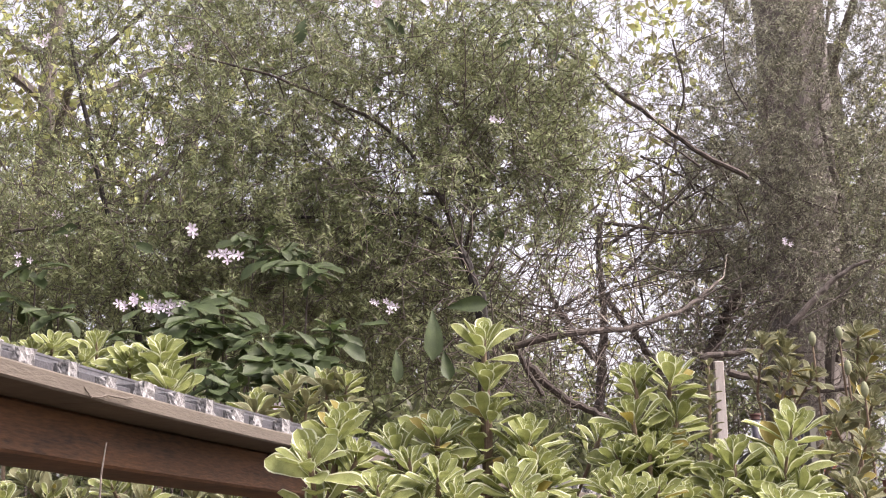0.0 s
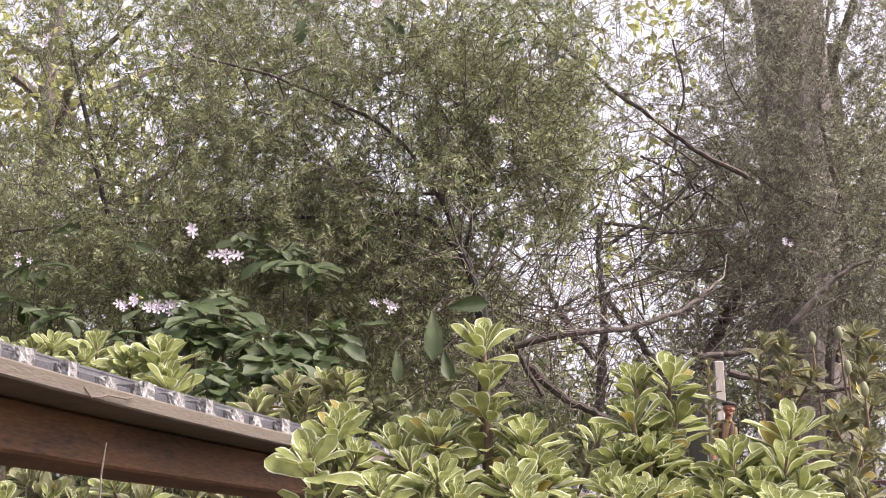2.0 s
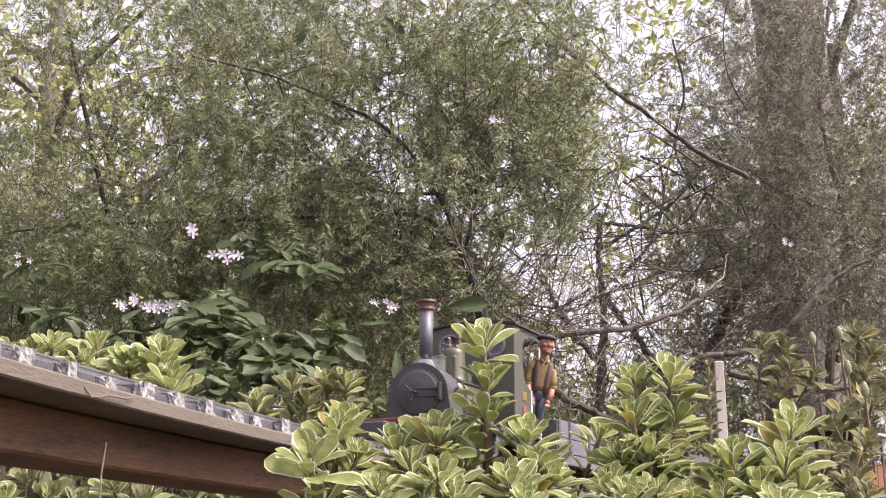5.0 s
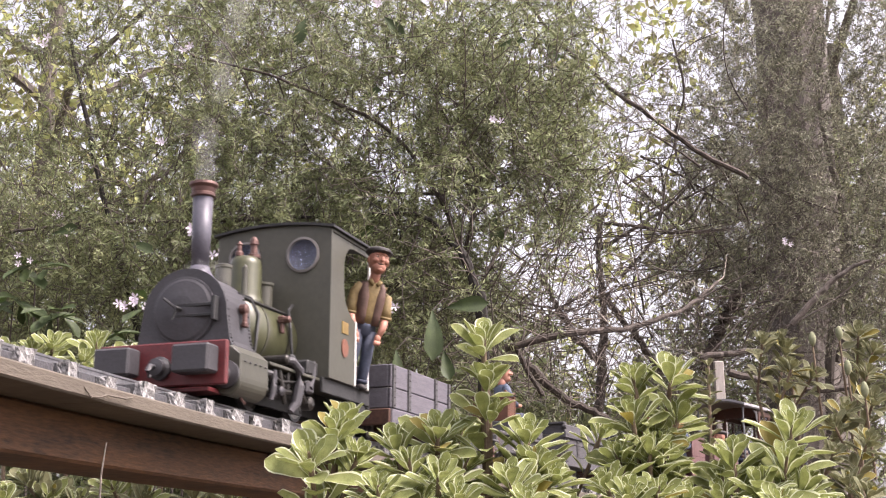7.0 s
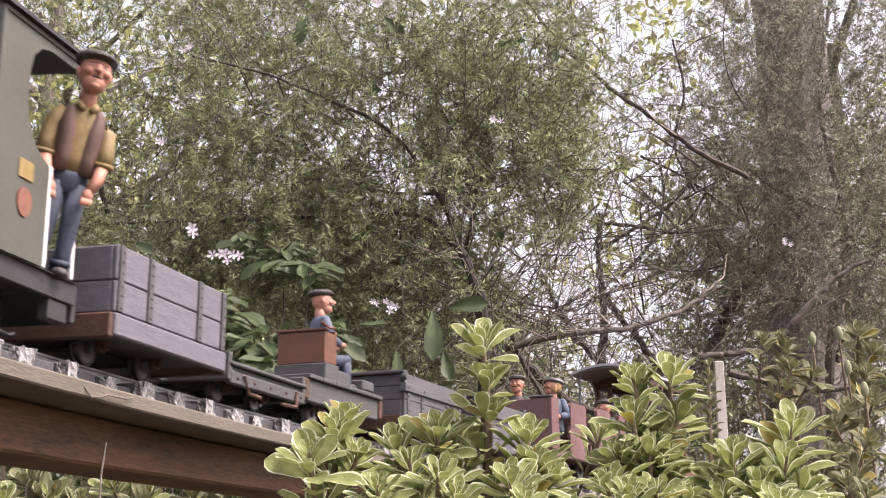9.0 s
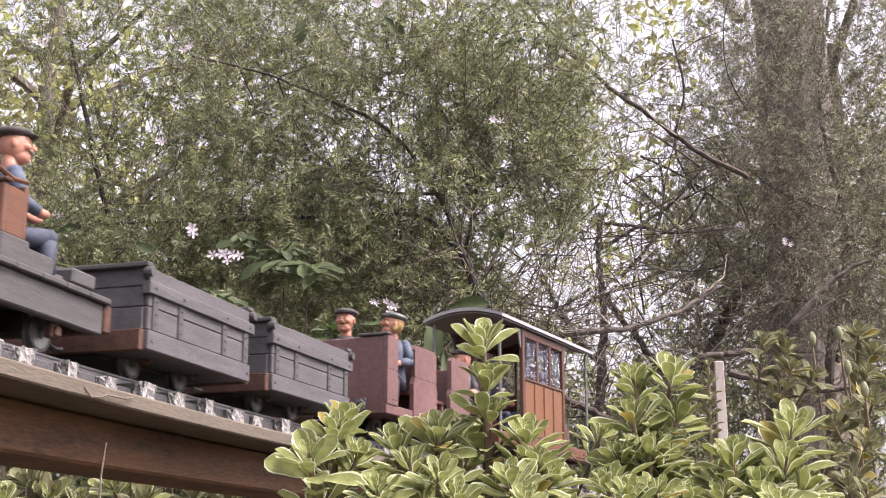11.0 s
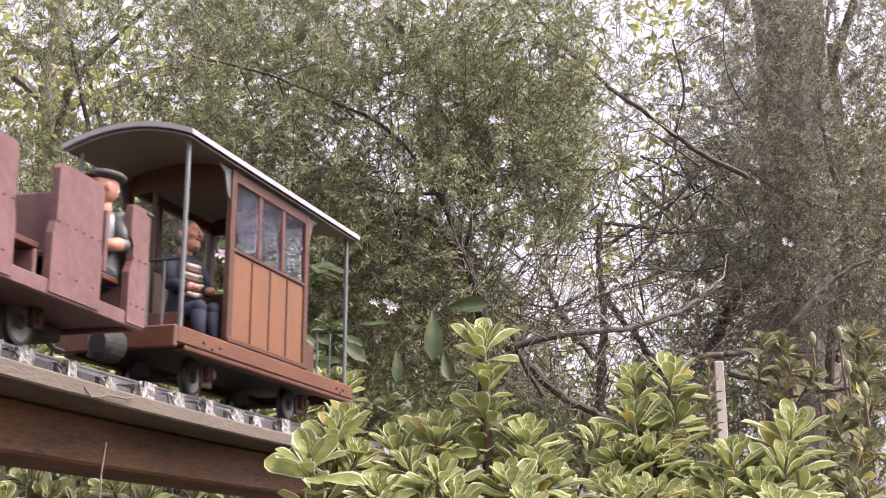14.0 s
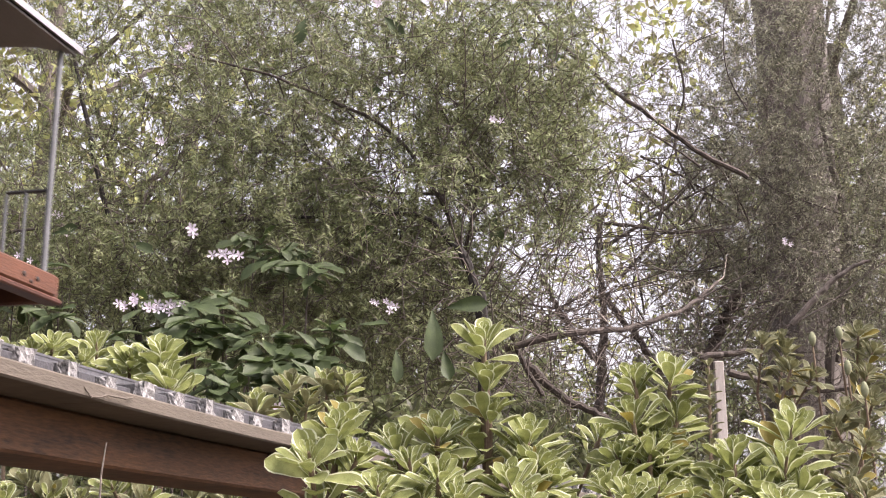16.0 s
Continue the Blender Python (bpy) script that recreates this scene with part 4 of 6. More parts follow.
    for y in (CY + 0.0305, CY - 0.0305):
        own = turned([(0.0172, 0), (0.0172, 0.0018), (0.0150, 0.0024), (0.0150, -0.0018)], "X", (-0.0374, y, 0.1558), 36)
        bmesh.ops.delete(own, geom=[f for f in own.faces if len(f.verts) > 4], context="FACES")
        rim_ob = part("window_rim", own, M_INNER, w)
        bolts(rim_ob, [(-0.0356, y + 0.0161 * math.cos(a), 0.1558 + 0.0161 * math.sin(a)) for a in [0.4 + 0.785 * k for k in range(8)]], 0.0008, "X", M_BRASS)
        part("window_glass", turned([(0.0151, 0), (0.0151, 0.0006)], "X", (-0.0386, y, 0.1558), 28), M_GLASS, rim_ob)
    side = [(-0.0394, 0.0385), (-0.0394, 0.1795), (-0.1420, 0.1795), (-0.1420, 0.1715), (-0.0900, 0.1715), (-0.0800, 0.1690), (-0.0725, 0.1620), (-0.0695, 0.1520), (-0.0695, 0.1300), (-0.0725, 0.1180), (-0.0800, 0.1090), (-0.0900, 0.1030), (-0.0985, 0.1000), (-0.0985, 0.0385)]
    for sd in (-1, 1):
        e = CY + sd * W
        y = e - sd * 0.0008
        part("cab_side", plate(side, y - 0.0008, y + 0.0008), M_GREEN, w)
        part("door_post", box(-0.1012, -0.0984, y - 0.0014, y + 0.0014, 0.0385, 0.1010, 0.0004), M_WHITE, w, "white painted handrail")
        part("rear_post", box(-0.1340, -0.1314, y - 0.0012, y + 0.0012, 0.0385, 0.1715, 0.0004), M_WHITE if sd > 0 else M_GREEN, w)
        part("corner_strip", box(-0.0400, -0.0372, e - 0.0008, e + 0.0008, 0.0385, 0.1792, 0.0004), M_GREEN, w)
        part("eave_strip", box(-0.1420, -0.0394, e - 0.0002, e + 0.0012, 0.1765, 0.1794, 0.0004), M_GREEN, w)
        part("name_plate", box(-0.0800, -0.0655, e + sd * 0.0006 - 0.0004, e + sd * 0.0006 + 0.0004, 0.0845, 0.0960, 0.0003), M_BRASS, w, "brass plate with illegible lettering")
        sh = [(0.0075 * math.cos(a), 0.0085 * math.sin(a)) for a in [2 * math.pi * k / 20 for k in range(20)]]
        part("round_plate", plate([(-0.0730 + a, 0.0715 + b * (1.1 if b < 0 else 0.95)) for a, b in sh], e + sd * 0.0006 - 0.0004, e + sd * 0.0006 + 0.0004), M_PLATE, w, "copper-red round works plate")
    roof = curved_roof(-0.1540, -0.0335, 0.0635, 0.1797, 0.0062, 0.0024)
    bmesh.ops.translate(roof, verts=roof.verts, vec=(0, CY, 0))
    part("cab_roof", roof, M_BLACK, w, "sooty black curved cab roof")
    part("cab_floor", box(-0.1440, -0.0394, -0.052, 0.0635, 0.0378, 0.0384), M_BLACK, w)
    part("cab_back", pierced([(-0.050, 0.0386), (0.033, 0.0386), (0.033, 0.085), (-0.050, 0.085)], [], -0.1420, -0.1400), M_GREEN, w)
    part("backhead", turned([(0.026, 0), (0.026, 0.012)], "X", (-0.0515, 0, 0.080), 24), M_BLACK, w)
    return w


def doll(name, label, at, m, build, size=1.0):
    """A painted figure as one plain mesh; build gets an adder of rounded limbs."""
    mats = []
    bm = bmesh.new()

    def add(own, material):
        if material not in mats:
            mats.append(material)
        for f in own.faces:
            f.smooth = True
            f.material_index = mats.index(material)
        me = bpy.data.meshes.new("scratch")
        own.to_mesh(me)
        own.free()
        bm.from_mesh(me)
        bpy.data.meshes.remove(me)

    def ball(c, r, material, squash=(1, 1, 1), f=None):
        """An ellipsoid; with f, its axes lie along f, to the side and upwards."""
        own = bmesh.new()
        bmesh.ops.create_uvsphere(own, u_segments=16, v_segments=10, radius=1)
        turn = Matrix.Identity(3)
        if f is not None:
            side = Vector((0, 0, 1)).cross(f).normalized()
            turn = Matrix((f, side, f.cross(side))).transposed()
        for v in own.verts:
            v.co = Vector(c) + turn @ Vector((v.co.x * r * squash[0], v.co.y * r * squash[1], v.co.z * r * squash[2]))
        add(own, material)

    def limb(pts, rad, material):
        if len(pts[0]) == 3:
            add(tube(pts, rad, 10), material)
            return
        # rings of (x, y, z, half width, half depth): a trunk or a coat
        own = bmesh.new()
        rings = [[own.verts.new((x + rx * math.cos(6.2832 * k / 18), y + ry * math.sin(6.2832 * k / 18), z)) for k in range(18)] for x, y, z, rx, ry in pts]
        for p, q in zip(rings, rings[1:]):
            for k in range(18):
                own.faces.new((p[k], p[(k + 1) % 18], q[(k + 1) % 18], q[k]))
        own.faces.new(rings[0][::-1])
        own.faces.new(rings[-1])
        if rad:
            bmesh.ops.rotate(own, verts=own.verts, cent=(0, 0, 0), matrix=Matrix.Rotation(rad, 3, "Z"))
        bmesh.ops.recalc_face_normals(own, faces=own.faces)
        add(own, material)

    build(ball, limb)
    for v in bm.verts:
        v.co *= size
    me = bpy.data.meshes.new(name)
    bm.to_mesh(me)
    bm.free()
    for k in mats:
        me.materials.append(k)
    return riding(tagged(new(name, me), label, "figurine", kind=""), at, m)


def head(ball, limb, c, r, look_at, cap=None, hair=None, lip=None):
    """A carved face: brow, nose, cheeks, jaw and ears, with a cap or hair."""
    c, f = Vector(c), Vector(look_at).normalized()
    side = Vector((0, 0, 1)).cross(f).normalized()
    up = f.cross(side)

    def at(a, b, d):
        return c + (f * a + side * b + up * d) * r

    ball(at(0, 0, 0.1), r, M_SKIN, (0.95, 0.80, 1.08), f)
    ball(at(0.22, 0, -0.58), r, M_SKIN, (0.66, 0.60, 0.55), f)
    ball(at(0.62, 0, -0.82), r, M_SKIN, (0.24, 0.28, 0.20), f)
    ball(at(0.74, 0, 0.34), r, M_SKIN, (0.20, 0.52, 0.11), f)
    limb([at(0.84, 0, 0.28), at(1.02, 0, 0.05), at(1.10, 0, -0.12)], [r * 0.09, r * 0.13, r * 0.17], M_SKIN)
    ball(at(1.06, 0, -0.14), r, M_SKIN, (0.20, 0.20, 0.17), f)
    ball(at(0.80, 0, -0.42), r, M_VEST, (0.12, 0.27, 0.07), f)
    for k in (-1, 1):
        ball(at(0.62, k * 0.42, -0.12), r, M_SKIN, (0.30, 0.27, 0.24), f)
        ball(at(0.78, k * 0.30, 0.17), r, M_STRIPE, (0.10, 0.12, 0.07), f)
        ball(at(0.86, k * 0.29, 0.17), r, M_CAP, (0.04, 0.05, 0.05), f)
        ball(at(-0.08, k * 0.82, 0.02), r, M_SKIN, (0.18, 0.10, 0.28), f)
    if lip:
        ball(at(0.90, 0, -0.32), r, lip, (0.16, 0.42, 0.10), f)
    if hair:
        ball(at(-0.26, 0, 0.18), r, hair, (0.84, 0.86, 0.98), f)
        for k in (-1, 1):
            ball(at(-0.10, k * 0.66, -0.22), r, hair, (0.34, 0.22, 0.50), f)
    if hair and not cap:
        ball(at(-0.12, 0, 0.50), r, hair, (0.88, 0.84, 0.72), f)
    if cap:
        ball(at(-0.14, 0, 0.80), r, cap, (1.22, 1.10, 0.40), f)
        ball(at(-0.05, 0, 0.62), r, cap, (1.02, 0.92, 0.22), f)
        ball(at(0.80, 0, 0.62), r, cap, (0.58, 0.74, 0.10), f)


def driver(ball, limb):
    # stands at the doorway with his arms down before him, face lifted
    for sd in (-1, 1):
        limb([(sd * 0.0060, 0.0, 0.004), (sd * 0.0066, 0.001, 0.014), (sd * 0.0060, 0.0015, 0.030), (sd * 0.0056, 0, 0.052)], [0.0050, 0.0046, 0.0052, 0.0062], M_DENIM)
        limb([(sd * 0.0064, 0.001, 0.0075), (sd * 0.0064, 0.001, 0.0105)], [0.0058, 0.0056], M_DENIM)
        ball((sd * 0.0064, 0.0045, 0.0035), 0.0055, M_CAP, (0.85, 1.7, 0.6))
        limb([(sd * 0.0100, 0, 0.0915), (sd * 0.0142, -0.001, 0.084), (sd * 0.0158, 0.000, 0.0735), (sd * 0.0160, 0.002, 0.0660)], [0.0044, 0.0052, 0.0050, 0.0054], M_SHIRT)
        limb([(sd * 0.0160, 0.002, 0.0672), (sd * 0.0160, 0.002, 0.0648)], [0.0058, 0.0056], M_SHIRT)
        limb([(sd * 0.0160, 0.002, 0.067), (sd * 0.0142, 0.007, 0.0575), (sd * 0.0108, 0.0105, 0.0495)], [0.0036, 0.0034, 0.0026], M_SKIN)
        ball((sd * 0.0100, 0.0112, 0.0470), 0.0030, M_SKIN, (0.95, 0.8, 1.3))
        for k in range(3):
            limb([(sd * 0.0100 + (k - 1) * 0.0019, 0.0122, 0.0450), (sd * 0.0092 + (k - 1) * 0.0019, 0.0138, 0.0415)], [0.0013, 0.0010], M_SKIN)
    limb([(0, 0, 0.0455, 0.0070, 0.0040), (0, 0, 0.0500, 0.0108, 0.0066), (0, 0, 0.056, 0.0102, 0.0070), (0, 0, 0.060, 0.0098, 0.0068)], 0, M_DENIM)
    limb([(0, 0, 0.0585, 0.0096, 0.0069), (0, 0, 0.066, 0.0100, 0.0072), (0, 0, 0.082, 0.0116, 0.0078), (0, 0, 0.0910, 0.0108, 0.0066), (0, 0, 0.0955, 0.0062, 0.0048)], 0, M_SHIRT)
    for sd in (-1, 1):
        # the open waistcoat's two fronts
        limb([(sd * 0.0064, 0.0, 0.0575, 0.0058, 0.0080), (sd * 0.0062, 0.0, 0.066, 0.0056, 0.0084), (sd * 0.0070, 0.0, 0.082, 0.0062, 0.0090), (sd * 0.0078, 0, 0.0910, 0.0040, 0.0072), (sd * 0.0068, 0, 0.0945, 0.0028, 0.0050)], 0, M_VEST)
        limb([(sd * 0.0020, 0.0072, 0.0925), (sd * 0.0048, 0.0050, 0.0960)], [0.0016, 0.0022], M_SHIRT)
    limb([(0, 0, 0.092), (0, 0.001, 0.100), (0, 0.0015, 0.107)], [0.0050, 0.0045, 0.0048], M_SKIN)
    head(ball, limb, (0, 0.002, 0.1135), 0.0108, (0.0, 1, 0.22), cap=M_CAP)


def sitter(top, legs, cap=None, hair=None, fx=1.0, fy=0.0, arm=M_SKIN, scarf=None, look_at=None, lip=None):
    def build(ball, limb):
        f = Vector((fx, fy, 0)).normalized()
        s_ = Vector((-f.y, f.x, 0))
        yaw = math.atan2(f.y, f.x) - math.pi / 2
        limb([(0, 0, 0.000, 0.0120, 0.0095), (0, 0, 0.008, 0.0132, 0.0105), (0, 0.001, 0.020, 0.0118, 0.0098), (0, 0.001, 0.034, 0.0132, 0.0098), (0, 0.001, 0.0430, 0.0118, 0.0080), (0, 0.001, 0.0475, 0.0070, 0.0058)], yaw, top)
        ball((0, 0, 0.004), 0.0130, legs, (1, 1.0, 0.6))
        for k in (-1, 1):
            hip = s_ * k * 0.0065 + Vector((0, 0, 0.006))
            knee = hip + f * 0.024 + Vector((0, 0, 0.002))
            foot = knee + f * 0.002 + Vector((0, 0, -0.024))
            limb([hip, knee], [0.0066, 0.0054], legs)
            ball(knee, 0.0055, legs)
            limb([knee, knee.lerp(foot, 0.5) - f * 0.001, foot], [0.0053, 0.0050, 0.0042], legs)
            ball(foot + f * 0.004, 0.0052, M_CAP, (1.5, 0.9, 0.6), f)
            sh = s_ * k * 0.0120 + Vector((0, 0, 0.0425))
            el = s_ * k * 0.0165 + f * 0.004 + Vector((0, 0, 0.026))
            ha = s_ * k * 0.0070 + f * 0.019 + Vector((0, 0, 0.022))
            ball(sh, 0.0050, top)
            limb([sh, sh.lerp(el, 0.5) + s_ * k * 0.001, el], [0.0050, 0.0050, 0.0046], top)
            ball(el, 0.0046, top)
            limb([el, el.lerp(ha, 0.75)], [0.0045, 0.0037], top if arm is not M_SKIN else M_SKIN)
            limb([el.lerp(ha, 0.7), ha], [0.0031, 0.0028], M_SKIN)
            ball(ha, 0.0037, M_SKIN, (1.3, 0.8, 0.8), f)
        if scarf:
            for j in range(7):
                z = 0.040 - 0.0032 * j
                w = 0.0060 + 0.0007 * j
                limb([f * 0.0085 - s_ * w + Vector((0, 0, z)), f * 0.0125 + Vector((0, 0, z - 0.002)), f * 0.0085 + s_ * w + Vector((0, 0, z))], [0.0018, 0.0023, 0.0018], scarf if j % 2 == 0 else M_VEST)
        limb([(0, 0, 0.044), (0, 0, 0.056)], [0.0052, 0.0046], M_SKIN)
        head(ball, limb, (f.x * 0.002, f.y * 0.002, 0.0620), 0.0100, look_at or (fx, fy, 0.0), cap, hair, lip)
    return build


engine = locomotive()
high_wagon(-0.260)
flat_wagon(-0.452)
brake_wagon(-0.640)
tipper(-0.8305, "plank wagons")
tipper(-1.0375, "plank wagons")
open_coach(-1.340)
saloon_coach(-1.7315)
doll("driver_figurine", "painted driver figurine in flat cap and vest in cab doorway", 0.0, pose(-0.122, 0.0530, 0.0385, -13, 4, 0) @ pose(0, 0, 0, 0, 0, -50), driver, 1.13)
doll("brakeman_figurine", "painted seated figurine in blue with dark cap on the brake truck", -0.640, pose(-0.014, 0.008, 0.0640), sitter(M_BLUE, M_DENIM, cap=M_CAP, fx=-0.75, fy=0.65, arm=M_BLUE, look_at=(-0.6, 0.8, 0.1), lip=M_STRIPE), 1.1)
doll("moustached_figurine", "painted seated figurine with dark peaked cap in the maroon coach", -1.340, pose(0.094, 0.000, 0.0540), sitter(M_CAP, M_CAP, cap=M_CAP, fx=0.9, fy=0.0, look_at=(1.0, 0.12, 0.05), lip=M_HAIR), 1.18)
doll("fair_haired_figurine", "painted fair-haired figurine in slate blue jacket at the coach doorway", -1.340, pose(0.083, 0.050, 0.0520), sitter(M_BLUE, M_NAVY, cap=M_POST, hair=M_HAIR, fx=1, fy=0.25, arm=M_BLUE, look_at=(0.62, -0.78, 0.22)), 1.12)
doll("capped_figurine", "painted figurine with a red face and dark cap in the coach", -1.340, pose(-0.124, 0.048, 0.0460), sitter(M_POST, M_NAVY, cap=M_CAP, fx=1, fy=0.0, look_at=(0.7, -0.7, 0.05)), 1.12)
doll("seated_blue_figurine", "painted figurine in pale blue on a coach bench", -1.340, pose(-0.012, -0.005, 0.0400), sitter(M_BLUE, M_DENIM, hair=M_CAP, fx=-1, fy=0.1), 0.9)
doll("old_woman_figurine", "painted grey-haired figurine in navy holding a pale striped bundle", -1.7315, pose(0.084, 0.013, 0.0580), sitter(M_NAVY, M_NAVY, hair=M_POST, fx=0.35, fy=1, arm=M_NAVY, scarf=M_STRIPE, look_at=(0.1, 1, 0.1)), 1.18)
seat = part("bench", box(0.090, 0.108, -0.010, 0.024, 0.0408, 0.0640), M_REDWOOD, bpy.data.objects["balcony_coach"])

# ---- ground ----
M_SOIL = mat("leaf_litter", (0.050, 0.036, 0.022), 0.95, 0, 0.5, 12, 0.6)
bm = bmesh.new()
bmesh.ops.create_grid(bm, x_segments=80, y_segments=80, size=300)
for v in bm.verts:
    v.co.z = 0.05 * noise.noise(v.co * 0.1) - 0.03
me = bpy.data.meshes.new("ground")
bm.to_mesh(me)
bm.free()
me.materials.append(M_SOIL)
tagged(new("ground", me), "dark soil and leaf litter under the shrubs", "ground", kind="structure")

# ---- plants ----
M_LIMB = mat("brown_limb_bark", (0.036, 0.028, 0.023), 0.9, 0, 0.45, 60, 0.9, second=(0.110, 0.090, 0.078), stretch=(1, 1, 0.6), fine=260)
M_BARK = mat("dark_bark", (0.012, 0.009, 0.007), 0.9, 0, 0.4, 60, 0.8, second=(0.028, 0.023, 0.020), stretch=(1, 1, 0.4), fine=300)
M_GREYBARK = mat("grey_bark", (0.072, 0.061, 0.052), 0.9, 0, 0.4, 40, 0.8, second=(0.143, 0.124, 0.110), stretch=(1, 1, 0.3), fine=200)
M_TWIG = mat("brown_twig", (0.060, 0.045, 0.038), 0.85, 0, 0.4, 80, 0.0, second=(0.125, 0.100, 0.088), island=0.45)
M_DRYTWIG = mat("dry_grey_twig", (0.105, 0.084, 0.070), 0.9, 0, 0.4, 60, 0.0, second=(0.19, 0.162, 0.142), island=0.5)
M_NEEDLE = mat("silvery_needle", (0.106, 0.126, 0.045), 0.5, 0, 0.3, 9, 0.0, second=(0.285, 0.305, 0.160), trans=0.35, island=0.6, fine=30)
M_NEEDLEGREY = mat("greyed_needle", (0.120, 0.124, 0.072), 0.6, 0, 0.3, 6, 0.0, second=(0.29, 0.285, 0.205), trans=0.25, island=0.7, fine=30)
# far leaves: their sunlight is put into this brighter yellow-green base colour
M_FARLEAF = mat("far_leaf_sun_in_colour", (0.229, 0.256, 0.080), 0.6, 0, 0.4, 1.2, 0.0, second=(0.405, 0.387, 0.158), trans=0.45, island=0.6, fine=6)
M_VINE = mat("deep_green_leaf", (0.030, 0.052, 0.014), 0.6, 0, 0.35, 3, 0.15, second=(0.066, 0.098, 0.030), trans=0.3)
M_LEAF = mat("fuzzy_lime_leaf", (0.140, 0.172, 0.045), 0.8, 0, 0.35, 3.2, 0.25, second=(0.300, 0.330, 0.115), trans=0.35, fine=700)
M_LEAFEDGE = mat("pale_leaf_margin", (0.54, 0.57, 0.40), 0.85, 0, 0.15, 200, 0.2, trans=0.35)
M_OLIVE = mat("dull_olive_leaf", (0.100, 0.105, 0.045), 0.75, 0, 0.3, 3, 0.25, second=(0.175, 0.170, 0.082), trans=0.25, fine=600)
M_OLIVEEDGE = mat("olive_leaf_margin", (0.235, 0.250, 0.152), 0.85, 0, 0.15, 200, 0.2, trans=0.25)
M_YELLOW = mat("yellowing_leaf", (0.206, 0.157, 0.021), 0.75, 0, 0.2, 60, 0.2, second=(0.239, 0.206, 0.050), trans=0.35)
M_STEM = mat("pinkish_stem", (0.132, 0.083, 0.058), 0.8, 0, 0.25, 80, 0.3, second=(0.187, 0.143, 0.094))
M_PETAL = mat("pale_mauve_petal", (0.66, 0.60, 0.68), 0.6, 0, 0.08, 60, 0.0, trans=0.3)

TRACK_PTS = np.array([beside(-4.4 + 0.05 * i, 0, 0)[:2] for i in range(115)])


def clear_of_track(p):
    """True where a point keeps out of the space the train needs."""
    d = np.min(np.hypot(p[:, None, 0] - TRACK_PTS[None, :, 0], p[:, None, 1] - TRACK_PTS[None, :, 1]), axis=1)
    return (d > 0.16) | (p[:, 2] > EYE_Z + 0.42)


def unit(v):
    return v / np.maximum(np.linalg.norm(v, axis=1, keepdims=True), 1e-9)


def twig_lines(rng, n, centre, radii, length, up=0.25, hollow=0.0):
    """Short crooked twigs filling an uneven clump: n polylines of five points."""
    q = rng.uniform(-1, 1, size=(n * 5, 3))
    lump = np.array([1.0 + 0.55 * noise.noise(Vector((a[0] * 2.3 + centre[0] * 9, a[1] * 2.3, a[2] * 2.3))) for a in q])
    q = q[(np.abs(q) ** 2.6).sum(1) < lump ** 2.6]
    p = np.array(centre) + q * np.array(radii) * 1.12
    q = unit(q)
    # uneven density inside
    keep = np.array([noise.noise(Vector((a[0] * 7, a[1] * 7, a[2] * 7))) for a in p]) > -0.15 + rng.normal(0, 0.16, len(p))
    keep &= p[:, 2] > 0.03
    p, q = p[keep][:n], q[keep][:n]
    m = len(p)
    d = unit(q * 0.55 + rng.normal(size=(m, 3)) * 0.7 + np.array([0, -0.1, up]))
    ln = rng.uniform(length[0], length[1], size=(m, 1))
    pts = [p]
    for k in range(4):
        d = unit(d + rng.normal(size=(m, 3)) * 0.22 + np.array([0, 0, 0.06]))
        pts.append(pts[-1] + d * ln / 4)
    pts = np.stack(pts, 1)
    ok = np.ones(m, bool)
    for k in range(5):
        ok &= clear_of_track(pts[:, k])
    return pts[ok]


def twig_mesh(lines, radius):
    """Three-sided tapering sticks along the lines."""
    m, k, _ = lines.shape
    ax = unit((lines[:, -1] - lines[:, 0]))
    u = unit(np.cross(ax, np.array([0.31, 0.2, 0.93])))
    w = np.cross(ax, u)
    rings = []
    for i in range(k):
        rad = radius * (1.0 - 0.75 * i / (k - 1))
        rings.append(np.stack([lines[:, i] + rad * (u * math.cos(a) + w * math.sin(a)) for a in (0, 2.094, 4.189)], 1))
    v = np.stack(rings, 1).reshape(-1, 3)
    base = (np.arange(m) * k * 3)[:, None]
    f = []
    for i in range(k - 1):
        for j in range(3):
            f.append(base + np.array([i * 3 + j, i * 3 + (j + 1) % 3, (i + 1) * 3 + (j + 1) % 3, (i + 1) * 3 + j]))
    return v, np.concatenate(f)


def needle_mesh(rng, lines, whorls, size, width, start=0.2):
    """Narrow leaves in whorls along the twigs."""
    m, k, _ = lines.shape
    vs = []
    for j in range(whorls):
        f = start + (1 - start) * (j + 0.5) / whorls
        i = min(int(f * (k - 1)), k - 2)
        g = f * (k - 1) - i
        p = lines[:, i] * (1 - g) + lines[:, i + 1] * g
        ax = unit(lines[:, i + 1] - lines[:, i])
        for q in range(3):
            rad = unit(np.cross(ax, rng.normal(size=(m, 3))))
            d = unit(ax * rng.uniform(0.3, 1.1, (m, 1)) + rad)
            L = rng.uniform(size * 0.65, size * 1.2, (m, 1))
            side = unit(np.cross(d, rng.normal(size=(m, 3)))) * width * rng.uniform(0.7, 1.2, (m, 1))
            tip = p + d * L + np.array([0, 0, -0.1]) * L * rng.uniform(0, 1, (m, 1))
            vs.append(np.stack([p, p + d * L * 0.55 + side, tip, p + d * L * 0.55 - side], 1))
    v = np.concatenate(vs).reshape(-1, 3)
    return v, np.arange(len(v)).reshape(-1, 4)


